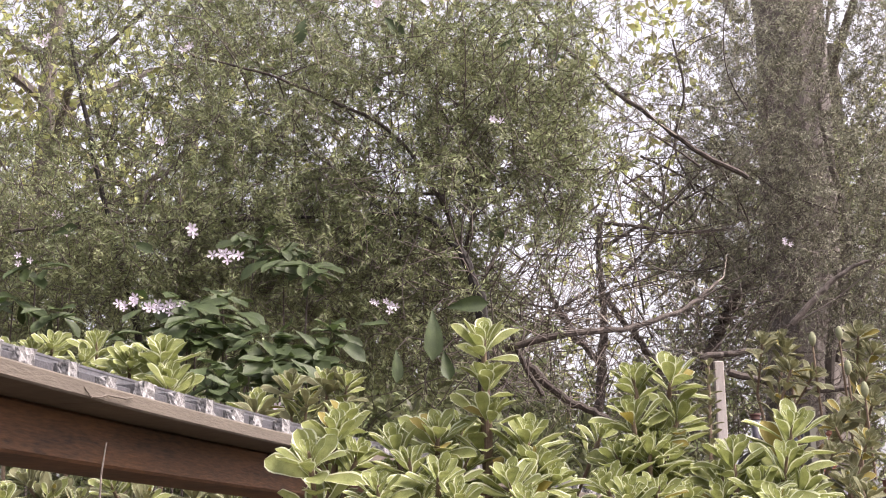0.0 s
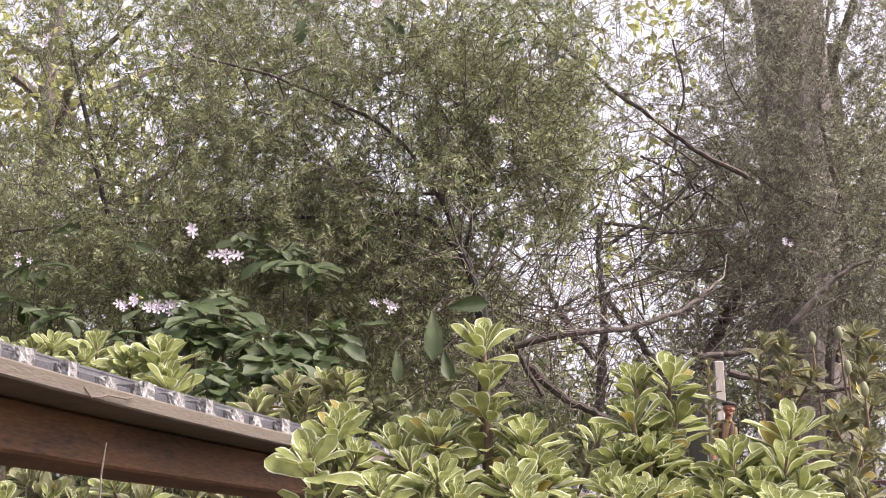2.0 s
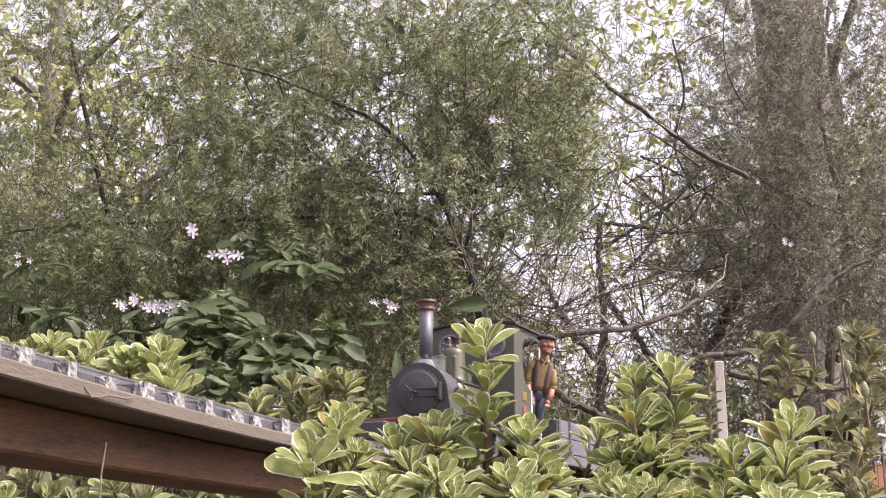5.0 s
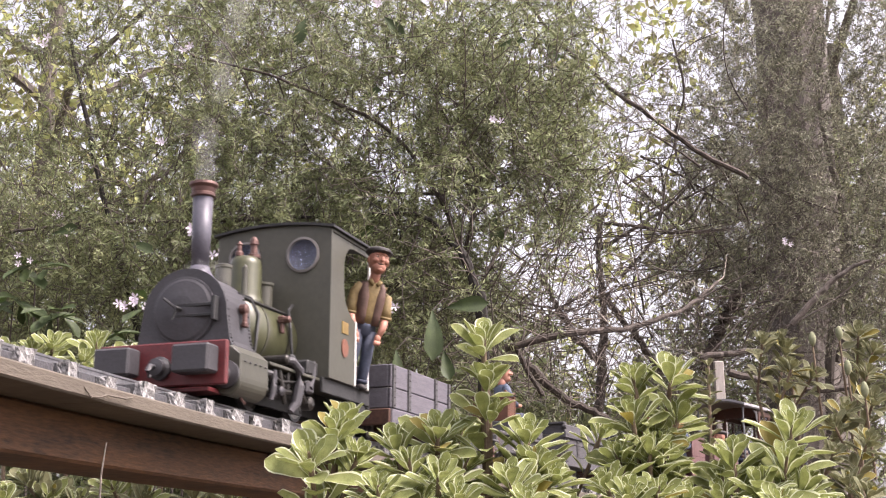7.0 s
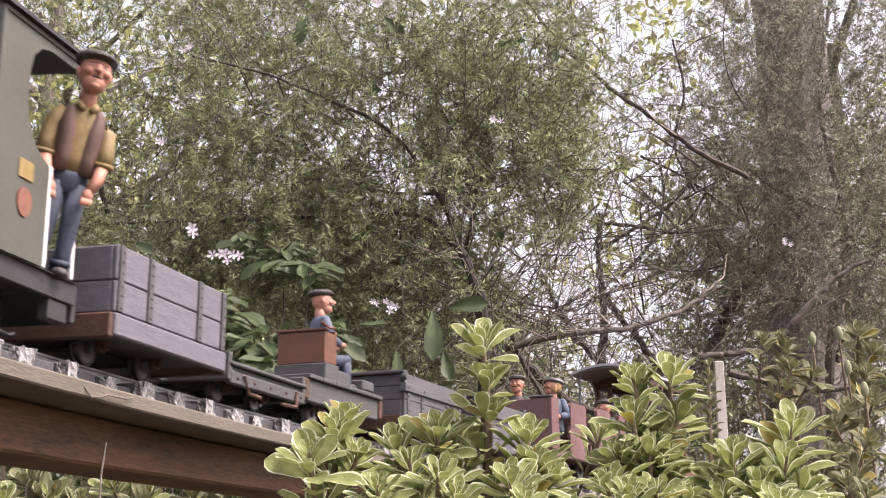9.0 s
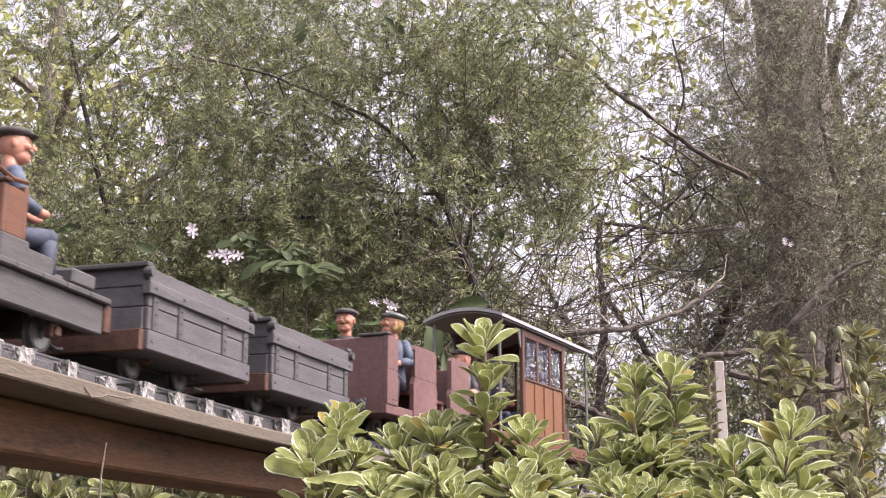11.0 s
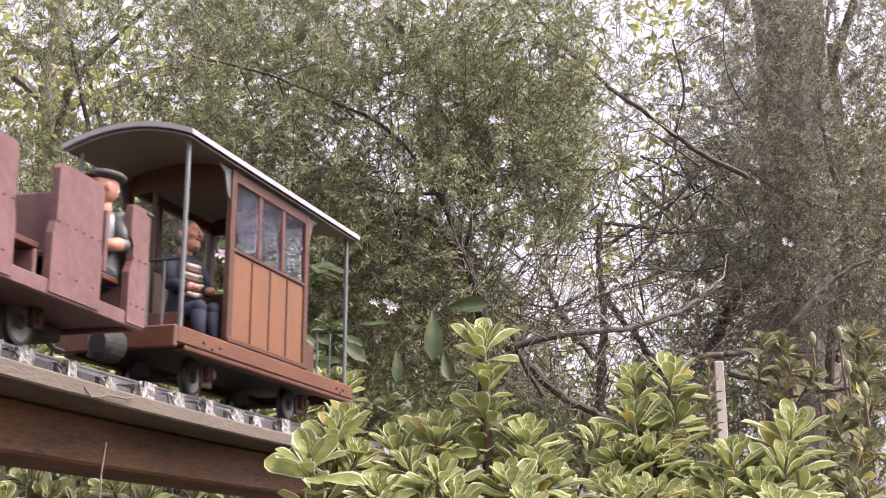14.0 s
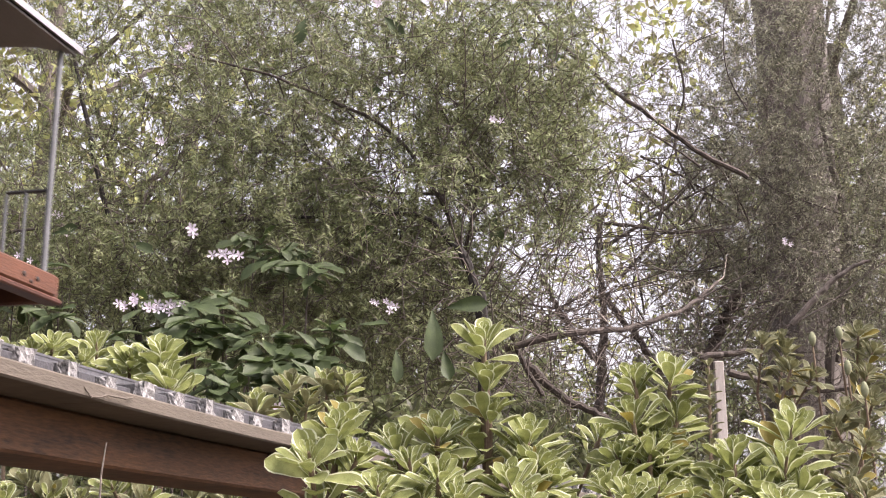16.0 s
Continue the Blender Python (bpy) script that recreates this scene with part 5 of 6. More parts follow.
def shrub(name, label, category, seed, clumps, needle_mat, twig_mat, limbs=(), bark=None, needle=(0.0158, 0.00135), sprouting=99):
    """A woody shrub: limbs, a stuff of twigs and a stuff of fine leaves. clumps: centre, radii, twigs, whorls."""
    rng = np.random.default_rng(seed)
    ob = thing(name, label, category)
    spurs = []
    for k, (pts, r0, r1) in enumerate(limbs):
        rnd = random.Random(seed * 31 + k)
        P = [Vector(p) for p in pts]
        fine, rad = [], []
        n = len(P) - 1
        for i in range(n):
            a, b, c, d = P[max(i - 1, 0)], P[i], P[i + 1], P[min(i + 2, n)]
            for s in range(6):
                t = s / 6
                fine.append(0.5 * ((2 * b) + (c - a) * t + (2 * a - 5 * b + 4 * c - d) * t * t + (3 * b - a - 3 * c + d) * t ** 3) + Vector((rnd.uniform(-1, 1), rnd.uniform(-1, 1), rnd.uniform(-1, 1))) * r1 * 0.5)
                rad.append((r0 + (r1 - r0) * (i + t) / n) * rnd.uniform(0.88, 1.12))
        fine.append(P[-1])
        rad.append(r1)
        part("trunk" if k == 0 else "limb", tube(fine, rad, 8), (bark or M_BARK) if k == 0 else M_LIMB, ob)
        for j in range(2, len(fine), 3) if k < sprouting else ():
            for _q in range(rnd.choice((1, 2, 2))):
                d = Vector((rnd.gauss(0, 1), rnd.gauss(0, 0.6), rnd.gauss(0.35, 0.8))).normalized()
                p, row, ln = fine[j], [], rnd.uniform(0.10, 0.34)
                for _i in range(5):
                    row.append(tuple(p))
                    p = p + d * ln / 4
                    d = (d + Vector((rnd.gauss(0, 0.28), rnd.gauss(0, 0.2), rnd.gauss(0, 0.28)))).normalized()
                spurs.append(row)
    tw, nd = [], []
    if spurs:
        lines = np.array(spurs)
        lines = lines[np.array([bool(clear_of_track(row).all()) for row in lines])]
        tw.append(twig_mesh(lines, 0.0020))
        if clumps and clumps[0][3]:
            nd.append(needle_mesh(rng, lines[::2], 9, needle[0], needle[1], 0.45))
    for centre, radii, n, whorls, length in clumps:
        lines = twig_lines(rng, n, centre, radii, length)
        tw.append(twig_mesh(lines, 0.0013 if whorls else 0.0015))
        if whorls:
            nd.append(needle_mesh(rng, lines, whorls, needle[0], needle[1]))
    for nm, got, material in (("branchwork", tw, twig_mat), ("foliage", nd, needle_mat)):
        if got:
            off, V_, F_ = 0, [], []
            for v, f in got:
                V_.append(v)
                F_.append(f + off)
                off += len(v)
            tagged(sheet(nm, np.concatenate(V_), np.concatenate(F_), material, ob), kind="stuff")
    return ob


LONG, SHORT, STRAGGLY = (0.10, 0.22), (0.06, 0.12), (0.16, 0.36)
shrub("coast_rosemary_bush", "large grey-green needle-leaved bush with dark crooked limbs beyond the track", "bush", 11, [
    ((-0.118, 2.700, 1.565), (0.393, 0.300, 0.297), 1650, 15, SHORT),
    ((0.137, 2.550, 1.461), (0.135, 0.200, 0.169), 420, 14, SHORT),
    ((-0.220, 2.650, 1.193), (0.280, 0.220, 0.152), 900, 14, SHORT),
    ((0.200, 2.900, 1.781), (0.115, 0.220, 0.217), 260, 14, SHORT),
    ((0.021, 2.900, 1.303), (0.383, 0.200, 0.256), 420, 0, LONG),
    ((0.060, 2.480, 1.300), (0.300, 0.120, 0.260), 110, 0, STRAGGLY),
    ((0.150, 2.500, 1.080), (0.240, 0.150, 0.170), 100, 0, STRAGGLY),
    ((-0.100, 2.330, 1.420), (0.420, 0.080, 0.300), 260, 15, SHORT),
    ((-0.190, 2.350, 1.130), (0.200, 0.080, 0.120), 150, 14, SHORT),
], M_NEEDLE, M_TWIG, [
    ([(0.078, 2.321, 0.718), (0.070, 2.273, 1.051), (0.059, 2.273, 1.109), (0.039, 2.273, 1.167), (0.016, 2.318, 1.205), (-0.054, 2.409, 1.286), (-0.256, 2.500, 1.306), (-0.511, 2.568, 1.322)], 0.0125, 0.0015),
    ([(0.043, 2.544, 1.234), (-0.011, 2.523, 1.366), (-0.109, 2.502, 1.491), (-0.226, 2.480, 1.548), (-0.364, 2.459, 1.600), (-0.512, 2.438, 1.630)], 0.0058, 0.0019),
    ([(0.043, 2.544, 1.234), (0.069, 2.470, 1.362), (0.040, 2.417, 1.423), (-0.028, 2.417, 1.560)], 0.0043, 0.0011),
    ([(-0.348, 2.502, 1.303), (-0.663, 2.480, 1.288), (-0.869, 2.459, 1.263), (-0.936, 2.438, 1.225)], 0.0043, 0.0017),
    ([(0.069, 2.523, 1.153), (0.145, 2.735, 1.353), (0.232, 2.841, 1.573), (0.204, 2.947, 1.844)], 0.0043, 0.0014),
    ([(-0.016, 2.523, 1.361), (-0.175, 2.629, 1.412), (-0.336, 2.735, 1.551), (-0.482, 2.841, 1.615)], 0.0036, 0.0011),
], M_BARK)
shrub("coast_rosemary_bush", "thinner grey-green needle bush with light breaking through its leaves", "bush", 12, [
    ((-0.834, 3.000, 1.732), (0.436, 0.300, 0.317), 1050, 14, SHORT),
    ((-0.700, 2.600, 1.230), (0.378, 0.250, 0.138), 1100, 14, SHORT),
    ((-0.505, 3.000, 1.929), (0.264, 0.250, 0.159), 500, 14, SHORT),
    ((-0.780, 2.900, 1.495), (0.422, 0.250, 0.281), 250, 0, LONG),
], M_NEEDLE, M_TWIG, [
    ([(-0.668, 2.900, 0.507), (-0.677, 2.850, 1.069), (-0.759, 2.850, 1.358), (-0.841, 2.900, 1.608), (-0.949, 3.000, 1.959)], 0.010, 0.004),
    ([(-0.759, 2.850, 1.358), (-0.611, 2.900, 1.594), (-0.544, 3.000, 1.837)], 0.006, 0.002),
    ([(-0.728, 2.850, 1.277), (-0.903, 2.800, 1.397), (-1.045, 2.800, 1.560)], 0.006, 0.002),
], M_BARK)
TANGLE = []
_r = random.Random(77)
for _k in range(48):
    _p = Vector((_r.uniform(0.22, 0.95), _r.uniform(3.3, 4.0), EYE_Z + _r.uniform(0.55, 1.25)))
    _d = Vector((_r.uniform(-1, 1), _r.uniform(-0.2, 0.2), _r.uniform(-0.5, 0.9))).normalized()
    _q = []
    for _i in range(4):
        _q.append(tuple(_p))
        _p = _p + _d * _r.uniform(0.08, 0.16)
        _d = (_d + Vector((_r.uniform(-1, 1), 0, _r.uniform(-1, 1))) * 0.45).normalized()
    TANGLE.append((_q, _r.uniform(0.0020, 0.0042), 0.0012))
shrub("leaning_thicket", "open tangle of dark bare branches against the sky", "bush", 13, [
    ((0.579, 3.600, 1.851), (0.238, 0.250, 0.413), 400, 7, SHORT),
    ((0.574, 3.600, 1.711), (0.238, 0.250, 0.524), 330, 0, LONG),
    ((0.463, 3.400, 1.159), (0.285, 0.200, 0.135), 220, 0, LONG),
    ((0.252, 3.200, 1.199), (0.155, 0.200, 0.169), 240, 0, LONG),
    ((0.780, 3.700, 1.462), (0.196, 0.200, 0.245), 200, 0, LONG),
], M_NEEDLEGREY, M_DRYTWIG, [
    ([(0.786, 3.800, 1.191), (0.826, 3.800, 1.311), (0.883, 3.800, 1.415), (0.948, 3.800, 1.494), (1.039, 3.800, 1.574), (1.191, 3.900, 1.729)], 0.0220, 0.0070),
    ([(0.699, 2.800, 1.487), (0.580, 2.800, 1.553), (0.479, 2.800, 1.635), (0.390, 2.800, 1.705), (0.267, 2.800, 1.826), (0.189, 2.800, 1.942)], 0.0068, 0.0042),
    ([(0.129, 2.600, 1.055), (0.251, 2.600, 1.084), (0.375, 2.650, 1.104), (0.443, 2.700, 1.130), (0.533, 2.750, 1.171), (0.615, 2.800, 1.240)], 0.0080, 0.0040),
    ([(0.589, 2.900, 1.086), (0.654, 2.900, 1.093), (0.726, 2.900, 1.106)], 0.0075, 0.0060),
    ([(0.445, 3.700, 1.012), (0.464, 3.700, 1.209), (0.472, 3.700, 1.343), (0.463, 3.700, 1.497), (0.471, 3.700, 1.654)], 0.0150, 0.0070),
    ([(0.279, 3.600, 1.439), (0.326, 3.600, 1.356), (0.372, 3.600, 1.274), (0.442, 3.600, 1.184)], 0.0080, 0.0110),
    ([(0.477, 3.700, 1.411), (0.533, 3.700, 1.326), (0.580, 3.700, 1.259), (0.634, 3.700, 1.176)], 0.0080, 0.0110),
    ([(0.458, 3.500, 1.572), (0.553, 3.500, 1.560), (0.665, 3.500, 1.544), (0.832, 3.600, 1.582)], 0.0060, 0.0040),
    ([(0.486, 3.800, 1.574), (0.601, 3.800, 1.646), (0.727, 3.800, 1.737), (0.839, 3.800, 1.884)], 0.0070, 0.0030),
    ([(0.543, 3.800, 1.486), (0.634, 3.800, 1.592), (0.683, 3.800, 1.737), (0.671, 3.800, 1.865)], 0.0060, 0.0030),
    ([(0.856, 3.100, 1.201), (0.931, 3.100, 1.279), (1.001, 3.100, 1.337), (1.064, 3.100, 1.366)], 0.0085, 0.0040),
    ([(0.208, 3.200, 1.126), (0.291, 3.200, 1.041), (0.389, 3.200, 0.991), (0.458, 3.200, 0.956)], 0.0120, 0.0080),
    ([(0.157, 2.900, 1.143), (0.188, 2.900, 1.064), (0.226, 2.900, 0.999)], 0.0070, 0.0050),
    ([(0.674, 3.000, 1.067), (0.844, 3.000, 1.027), (0.992, 3.000, 1.040)], 0.0090, 0.0060),
    ([(0.694, 3.600, 2.176), (0.721, 3.600, 2.012), (0.687, 3.600, 1.834), (0.739, 3.600, 1.694)], 0.0040, 0.0030),
] + TANGLE, M_LIMB, sprouting=6)
shrub("dry_brushwood", "dense grey-brown brushwood thicket with dull needle leaves", "bush", 14, [
    ((1.101, 3.600, 1.887), (0.317, 0.300, 0.524), 2000, 12, SHORT),
    ((1.116, 3.700, 1.480), (0.294, 0.300, 0.294), 500, 9, SHORT),
    ((1.095, 3.900, 1.637), (0.430, 0.300, 0.516), 1700, 0, LONG),
    ((1.096, 3.900, 1.137), (0.516, 0.250, 0.241), 800, 0, LONG),
    ((1.025, 4.000, 1.990), (0.123, 0.250, 0.494), 500, 5, SHORT),
], M_NEEDLEGREY, M_DRYTWIG, [
    ([(1.162, 3.900, 0.635), (1.190, 3.900, 1.242), (1.273, 3.900, 1.637), (1.217, 3.900, 2.091), (1.281, 3.900, 2.448)], 0.018, 0.006),
    ([(1.208, 3.900, 1.242), (1.380, 3.900, 1.637), (1.460, 3.900, 1.937)], 0.010, 0.004),
    ([(1.244, 3.900, 1.491), (1.089, 3.900, 1.804), (1.037, 3.900, 2.130)], 0.008, 0.003),
], M_GREYBARK)


shrub("back_hedge", "deep shaded hedge closing the view behind the bushes", "hedge", 15, [
    ((-1.193, 4.600, 1.316), (0.851, 0.500, 0.385), 1700, 7, LONG),
    ((-0.349, 4.800, 1.325), (0.635, 0.500, 0.360), 1400, 7, LONG),
    ((1.625, 5.200, 1.644), (0.596, 0.500, 0.688), 1500, 6, LONG),
    ((0.453, 4.800, 1.051), (0.550, 0.400, 0.190), 700, 6, LONG),
    ((-0.710, 3.600, 0.845), (0.952, 0.300, 0.175), 1500, 6, LONG),
], M_NEEDLE, M_TWIG, [
    ([(-0.943, 4.600, 0.452), (-0.973, 4.600, 1.032), (-1.045, 4.600, 1.608)], 0.02, 0.006),
    ([(-0.293, 4.800, 0.446), (-0.281, 4.800, 1.051), (-0.310, 4.800, 1.564)], 0.02, 0.006),
], M_BARK, (0.045, 0.006))


# ---- the big trunk and the far trees ----
def tree(name, label, base, height, r0, r1, seed, crown, leaf, n, lean=(0, 0), bark=None):
    rng = np.random.default_rng(seed)
    rnd = random.Random(seed)
    ob = thing(name, label, "tree")
    bx, by = base
    top = Vector((bx + lean[0], by + lean[1], height))
    pts, rad = [], []
    for i in range(15):
        f = i / 14
        pts.append(Vector((bx, by, -0.05)).lerp(top, f) + Vector((rnd.uniform(-1, 1), rnd.uniform(-1, 1), 0)) * r0 * 0.25)
        rad.append((r0 + (r1 - r0) * f) * rnd.uniform(0.92, 1.08))
    part("trunk", tube(pts, rad, 14), bark or M_GREYBARK, ob)
    for k in range(7):
        z = height * rnd.uniform(0.45, 0.95)
        a = rnd.uniform(0, 6.28)
        p0 = Vector((bx, by, 0)).lerp(top, z / height)
        p1 = p0 + Vector((math.cos(a), math.sin(a), 0.7)) * crown * 0.4
        p2 = p1 + Vector((math.cos(a + 0.5), math.sin(a + 0.5), 0.5)) * crown * 0.4
        part("limb", tube([p0, p1, p2], [r1 * 0.8, r1 * 0.5, r1 * 0.2], 7), bark or M_GREYBARK, ob)
    # leaves in clumps about the limb ends
    cl = rng.normal(size=(26, 3)) * np.array([crown * 0.5, crown * 0.5, crown * 0.42]) + np.array([top.x, top.y, height * 0.82])
    c = cl[rng.integers(0, 26, n)] + rng.normal(size=(n, 3)) * crown * 0.16
    d = unit(rng.normal(size=(n, 3)) + np.array([0, 0, -0.4]))
    s = unit(np.cross(d, rng.normal(size=(n, 3))))
    L = rng.uniform(0.6, 1.2, (n, 1)) * leaf
    v = np.stack([c, c + d * L * 0.5 + s * L * 0.22, c + d * L, c + d * L * 0.5 - s * L * 0.22], 1).reshape(-1, 3)
    v[:, 2] = np.maximum(v[:, 2], 0.02)
    # crown colour carries painted sunlight, brighter than the near foliage
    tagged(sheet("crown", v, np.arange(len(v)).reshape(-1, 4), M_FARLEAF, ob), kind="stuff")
    return ob


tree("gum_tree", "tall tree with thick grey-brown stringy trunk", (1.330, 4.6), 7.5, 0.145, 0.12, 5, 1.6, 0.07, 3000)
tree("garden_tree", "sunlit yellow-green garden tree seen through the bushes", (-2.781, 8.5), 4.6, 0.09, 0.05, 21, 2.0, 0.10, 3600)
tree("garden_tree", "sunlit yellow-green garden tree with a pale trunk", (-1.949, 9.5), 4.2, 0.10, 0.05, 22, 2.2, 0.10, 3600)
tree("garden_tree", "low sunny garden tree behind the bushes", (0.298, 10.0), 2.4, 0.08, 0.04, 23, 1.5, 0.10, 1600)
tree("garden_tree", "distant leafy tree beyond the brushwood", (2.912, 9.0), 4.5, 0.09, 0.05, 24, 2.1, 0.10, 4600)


# ---- leaves as pieces ----
def leaf_mesh(name, mats, length, width, curl, fold, seed, n=9):
    """A broad leaf: folded along its rib, curled, with a pale margin."""
    rnd = random.Random(seed)
    bm = bmesh.new()
    cols = (-1, -0.84, -0.4, 0, 0.4, 0.84, 1) if len(mats) > 1 else (-1, -0.45, 0, 0.45, 1)
    rows = []
    wob = [rnd.uniform(-1, 1) for _ in range(4)]
    for i in range(n + 1):
        u = i / n
        w = 0.5 * width * max(0.07, 1.78 * u ** 0.95 * max(0.0, 1 - u ** 3.4) ** 0.62)
        x = length * (u - 0.12 * curl * u * u)
        zc = length * curl * (u * u * 0.45 - 0.08 * u)
        row = []
        for c in cols:
            z = zc + fold * w * (abs(c) ** 1.5) + 0.03 * width * wob[i % 4] * abs(c)
            row.append(bm.verts.new((x, c * w, z)))
        rows.append(row)
    for a, b in zip(rows, rows[1:]):
        for j in range(len(cols) - 1):
            f = bm.faces.new((a[j], a[j + 1], b[j + 1], b[j]))
            f.smooth = True
            if len(mats) > 1 and j in (0, len(cols) - 2):
                f.material_index = 1
    me = bpy.data.meshes.new(name)
    bm.to_mesh(me)
    bm.free()
    for k in mats:
        me.materials.append(k)
    return me


LIME = [leaf_mesh("leaf", (M_LEAF, M_LEAFEDGE), 1.0, w, c, f, k) for k, (w, c, f) in enumerate(((0.47, 0.15, 0.35), (0.42, 0.3, 0.4), (0.51, -0.15, 0.28), (0.38, 0.2, 0.55), (0.45, -0.35, 0.35)))]
OLIVE = [leaf_mesh("leaf", (M_OLIVE, M_OLIVEEDGE), 1.0, w, c, f, 10 + k) for k, (w, c, f) in enumerate(((0.50, 0.2, 0.5), (0.44, 0.4, 0.6), (0.52, -0.3, 0.4)))]
YELLOWED = [leaf_mesh("leaf", (M_YELLOW, M_LEAFEDGE), 1.0, 0.5, -0.3, 0.4, 30)]
BROAD = [leaf_mesh("leaf", (M_VINE,), 1.0, w, c, f, 20 + k, 6) for k, (w, c, f) in enumerate(((0.42, -0.4, 0.3), (0.36, -0.2, 0.5), (0.48, -0.6, 0.25), (0.40, 0.2, 0.4)))]


def put_leaf(meshes, parent, rnd, at, d, up, size):
    """One leaf of that size at a point, growing along d with its face to up."""
    d = d.normalized()
    side = up.cross(d)
    if side.length < 1e-4:
        side = Vector((1, 0, 0)).cross(d)
    side.normalize()
    nrm = d.cross(side)
    ob = new("leaf", meshes[rnd.randrange(len(meshes))])
    ob.parent = parent
    m = Matrix((d, side, nrm)).transposed().to_4x4()
    ob.matrix_basis = Matrix.Translation(at) @ m @ Matrix.Rotation(rnd.uniform(-0.3, 0.3), 4, "X") @ Matrix.Scale(size, 4)
    return ob


def fleshy_shrub(label, seed, shoots, foot, meshes, size=0.026, lower=6, group="fuzzy-leaved shrubs", odd=0.015, drop=0.095):
    """A fuzzy-leaved shrub: stems that rise to rosettes. shoots: x, y, z, scale; foot: where it roots."""
    rnd = random.Random(seed)
    ob = thing("fuzzy_leaved_shrub", label, "shrub", group=group)
    for x, y, z, sc, *lean in shoots:
        tip = Vector((x, y, z))
        wild = (rnd.uniform(-0.55, 0.55), rnd.uniform(-0.95, -0.1))
        ax = Vector((*(lean or wild), 1.0)).normalized()
        low = tip - ax * drop * rnd.uniform(0.8, 1.2) * (0.6 + 0.4 * sc)
        root = Vector((foot[0] + rnd.uniform(-0.06, 0.06), foot[1] + rnd.uniform(-0.05, 0.05), 0.0))
        mid = low.lerp(root, 0.45) + Vector((rnd.uniform(-0.03, 0.03), 0.02, 0))
        part("stem", tube([root, mid, low, tip - ax * 0.02, tip - ax * 0.004], [0.0036, 0.003, 0.0024, 0.002, 0.001], 7), M_STEM, ob)
        turn = rnd.uniform(0, 3.14)
        base = Vector((1, 0, 0)) - ax * ax.x
        base.normalize()
        other = ax.cross(base)
        L = size * sc * 1.10
        tip = tip - ax * L * 0.22
        # rosette: from the small upright heart to the spreading outer leaves
        for k in range(8):
            spread = 0.12 + 0.175 * k + rnd.uniform(-0.1, 0.1)
            ln = L * (0.26, 0.36, 0.5, 0.68, 0.85, 1.0, 1.08, 1.05)[k] * rnd.uniform(0.82, 1.12)
            at = tip + ax * L * (0.12 - 0.10 * k)
            for j in range(3 if 1 < k < 6 else 2):
                a = turn + k * 1.05 + j * (2.094 if 1 < k < 6 else math.pi) + rnd.uniform(-0.3, 0.3)
                out = base * math.cos(a) + other * math.sin(a)
                sp = spread + rnd.uniform(-0.12, 0.18)
                d = ax * math.cos(sp) + out * math.sin(sp)
                put_leaf(YELLOWED if rnd.random() < odd else meshes, ob, rnd, at + out * 0.0018, d, ax * math.sin(sp) - out * math.cos(sp), ln)
        # pairs further down the stem
        for k in range(lower):
            at = tip - ax * (L * 0.75 + (k + 0.5) * drop * 0.8 / max(1, lower))
            for j in range(2):
                a = turn + k * 1.57 + j * math.pi + rnd.uniform(-0.3, 0.3)
                out = base * math.cos(a) + other * math.sin(a)
                sp = rnd.uniform(0.6, 1.4)
                d = ax * math.cos(sp) + out * math.sin(sp)
                put_leaf(YELLOWED if rnd.random() < odd * 2.5 else meshes, ob, rnd, at + out * 0.003, d, ax * math.sin(sp) - out * math.cos(sp), L * rnd.uniform(0.8, 1.2))
    return ob


def filled(label, seed, shoots, foot, meshes, **more):
    """A shrub and a lower companion that fills the gaps between its shoots."""
    fleshy_shrub(label, seed, shoots, foot, meshes, **more)
    rnd = random.Random(seed + 500)
    low = [(x + rnd.uniform(-0.028, 0.028), y + rnd.uniform(0.0, 0.05), z - rnd.uniform(0.018, 0.04), sc * rnd.uniform(0.7, 1.0)) for x, y, z, sc, *lean in shoots[::2]]
    fleshy_shrub("low lime green fuzzy-leaved shrub filling in below taller shoots", seed + 100, low, (foot[0] + 0.03, foot[1] + 0.05), meshes, **more)


# lime leaves mixed with olive ones: the deck-side shade put into leaf colour
SHADE_MIX = LIME[:2] + OLIVE
LIME_LABEL = "lime green fuzzy-leaved shrub with pale leaf margins and rosette tips"
fleshy_shrub(LIME_LABEL, 41, [(-0.090, 0.860, 0.684, 1.10, -0.10, -0.75), (-0.076, 0.900, 0.707, 0.95, 0.00, -0.40), (-0.070, 0.930, 0.719, 0.90, 0.20, -0.20), (-0.057, 0.900, 0.688, 0.90, 0.40, -0.40), (-0.042, 0.840, 0.661, 0.80, 0.00, -0.60), (-0.076, 0.950, 0.675, 0.80, 0.30, -0.30)], (-0.070, 0.95), LIME)
filled(LIME_LABEL, 42, [(-0.038, 0.930, 0.701, 1.10, -0.30, -0.25), (-0.004, 0.920, 0.708, 1.15, 0.00, -0.60), (0.016, 0.960, 0.713, 0.90, 0.30, -0.30), (-0.003, 0.850, 0.671, 1.00, 0.00, -0.70), (-0.025, 0.900, 0.684, 0.90, -0.20, -0.40), (0.019, 0.930, 0.687, 1.00, 0.30, -0.30), (-0.016, 0.860, 0.658, 0.90, -0.20, -0.50), (0.010, 0.840, 0.656, 0.80, 0.10, -0.50)], (-0.006, 1.0), LIME)
fleshy_shrub("tall lime green shoot rising above the fuzzy-leaved shrubs", 43, [(0.030, 0.920, 0.776, 1.05, 0.00, -0.40), (0.032, 0.925, 0.748, 0.95, 0.00, -0.20), (0.034, 0.930, 0.724, 0.80, 0.00, -0.20)], (0.043, 0.98), LIME, lower=3)
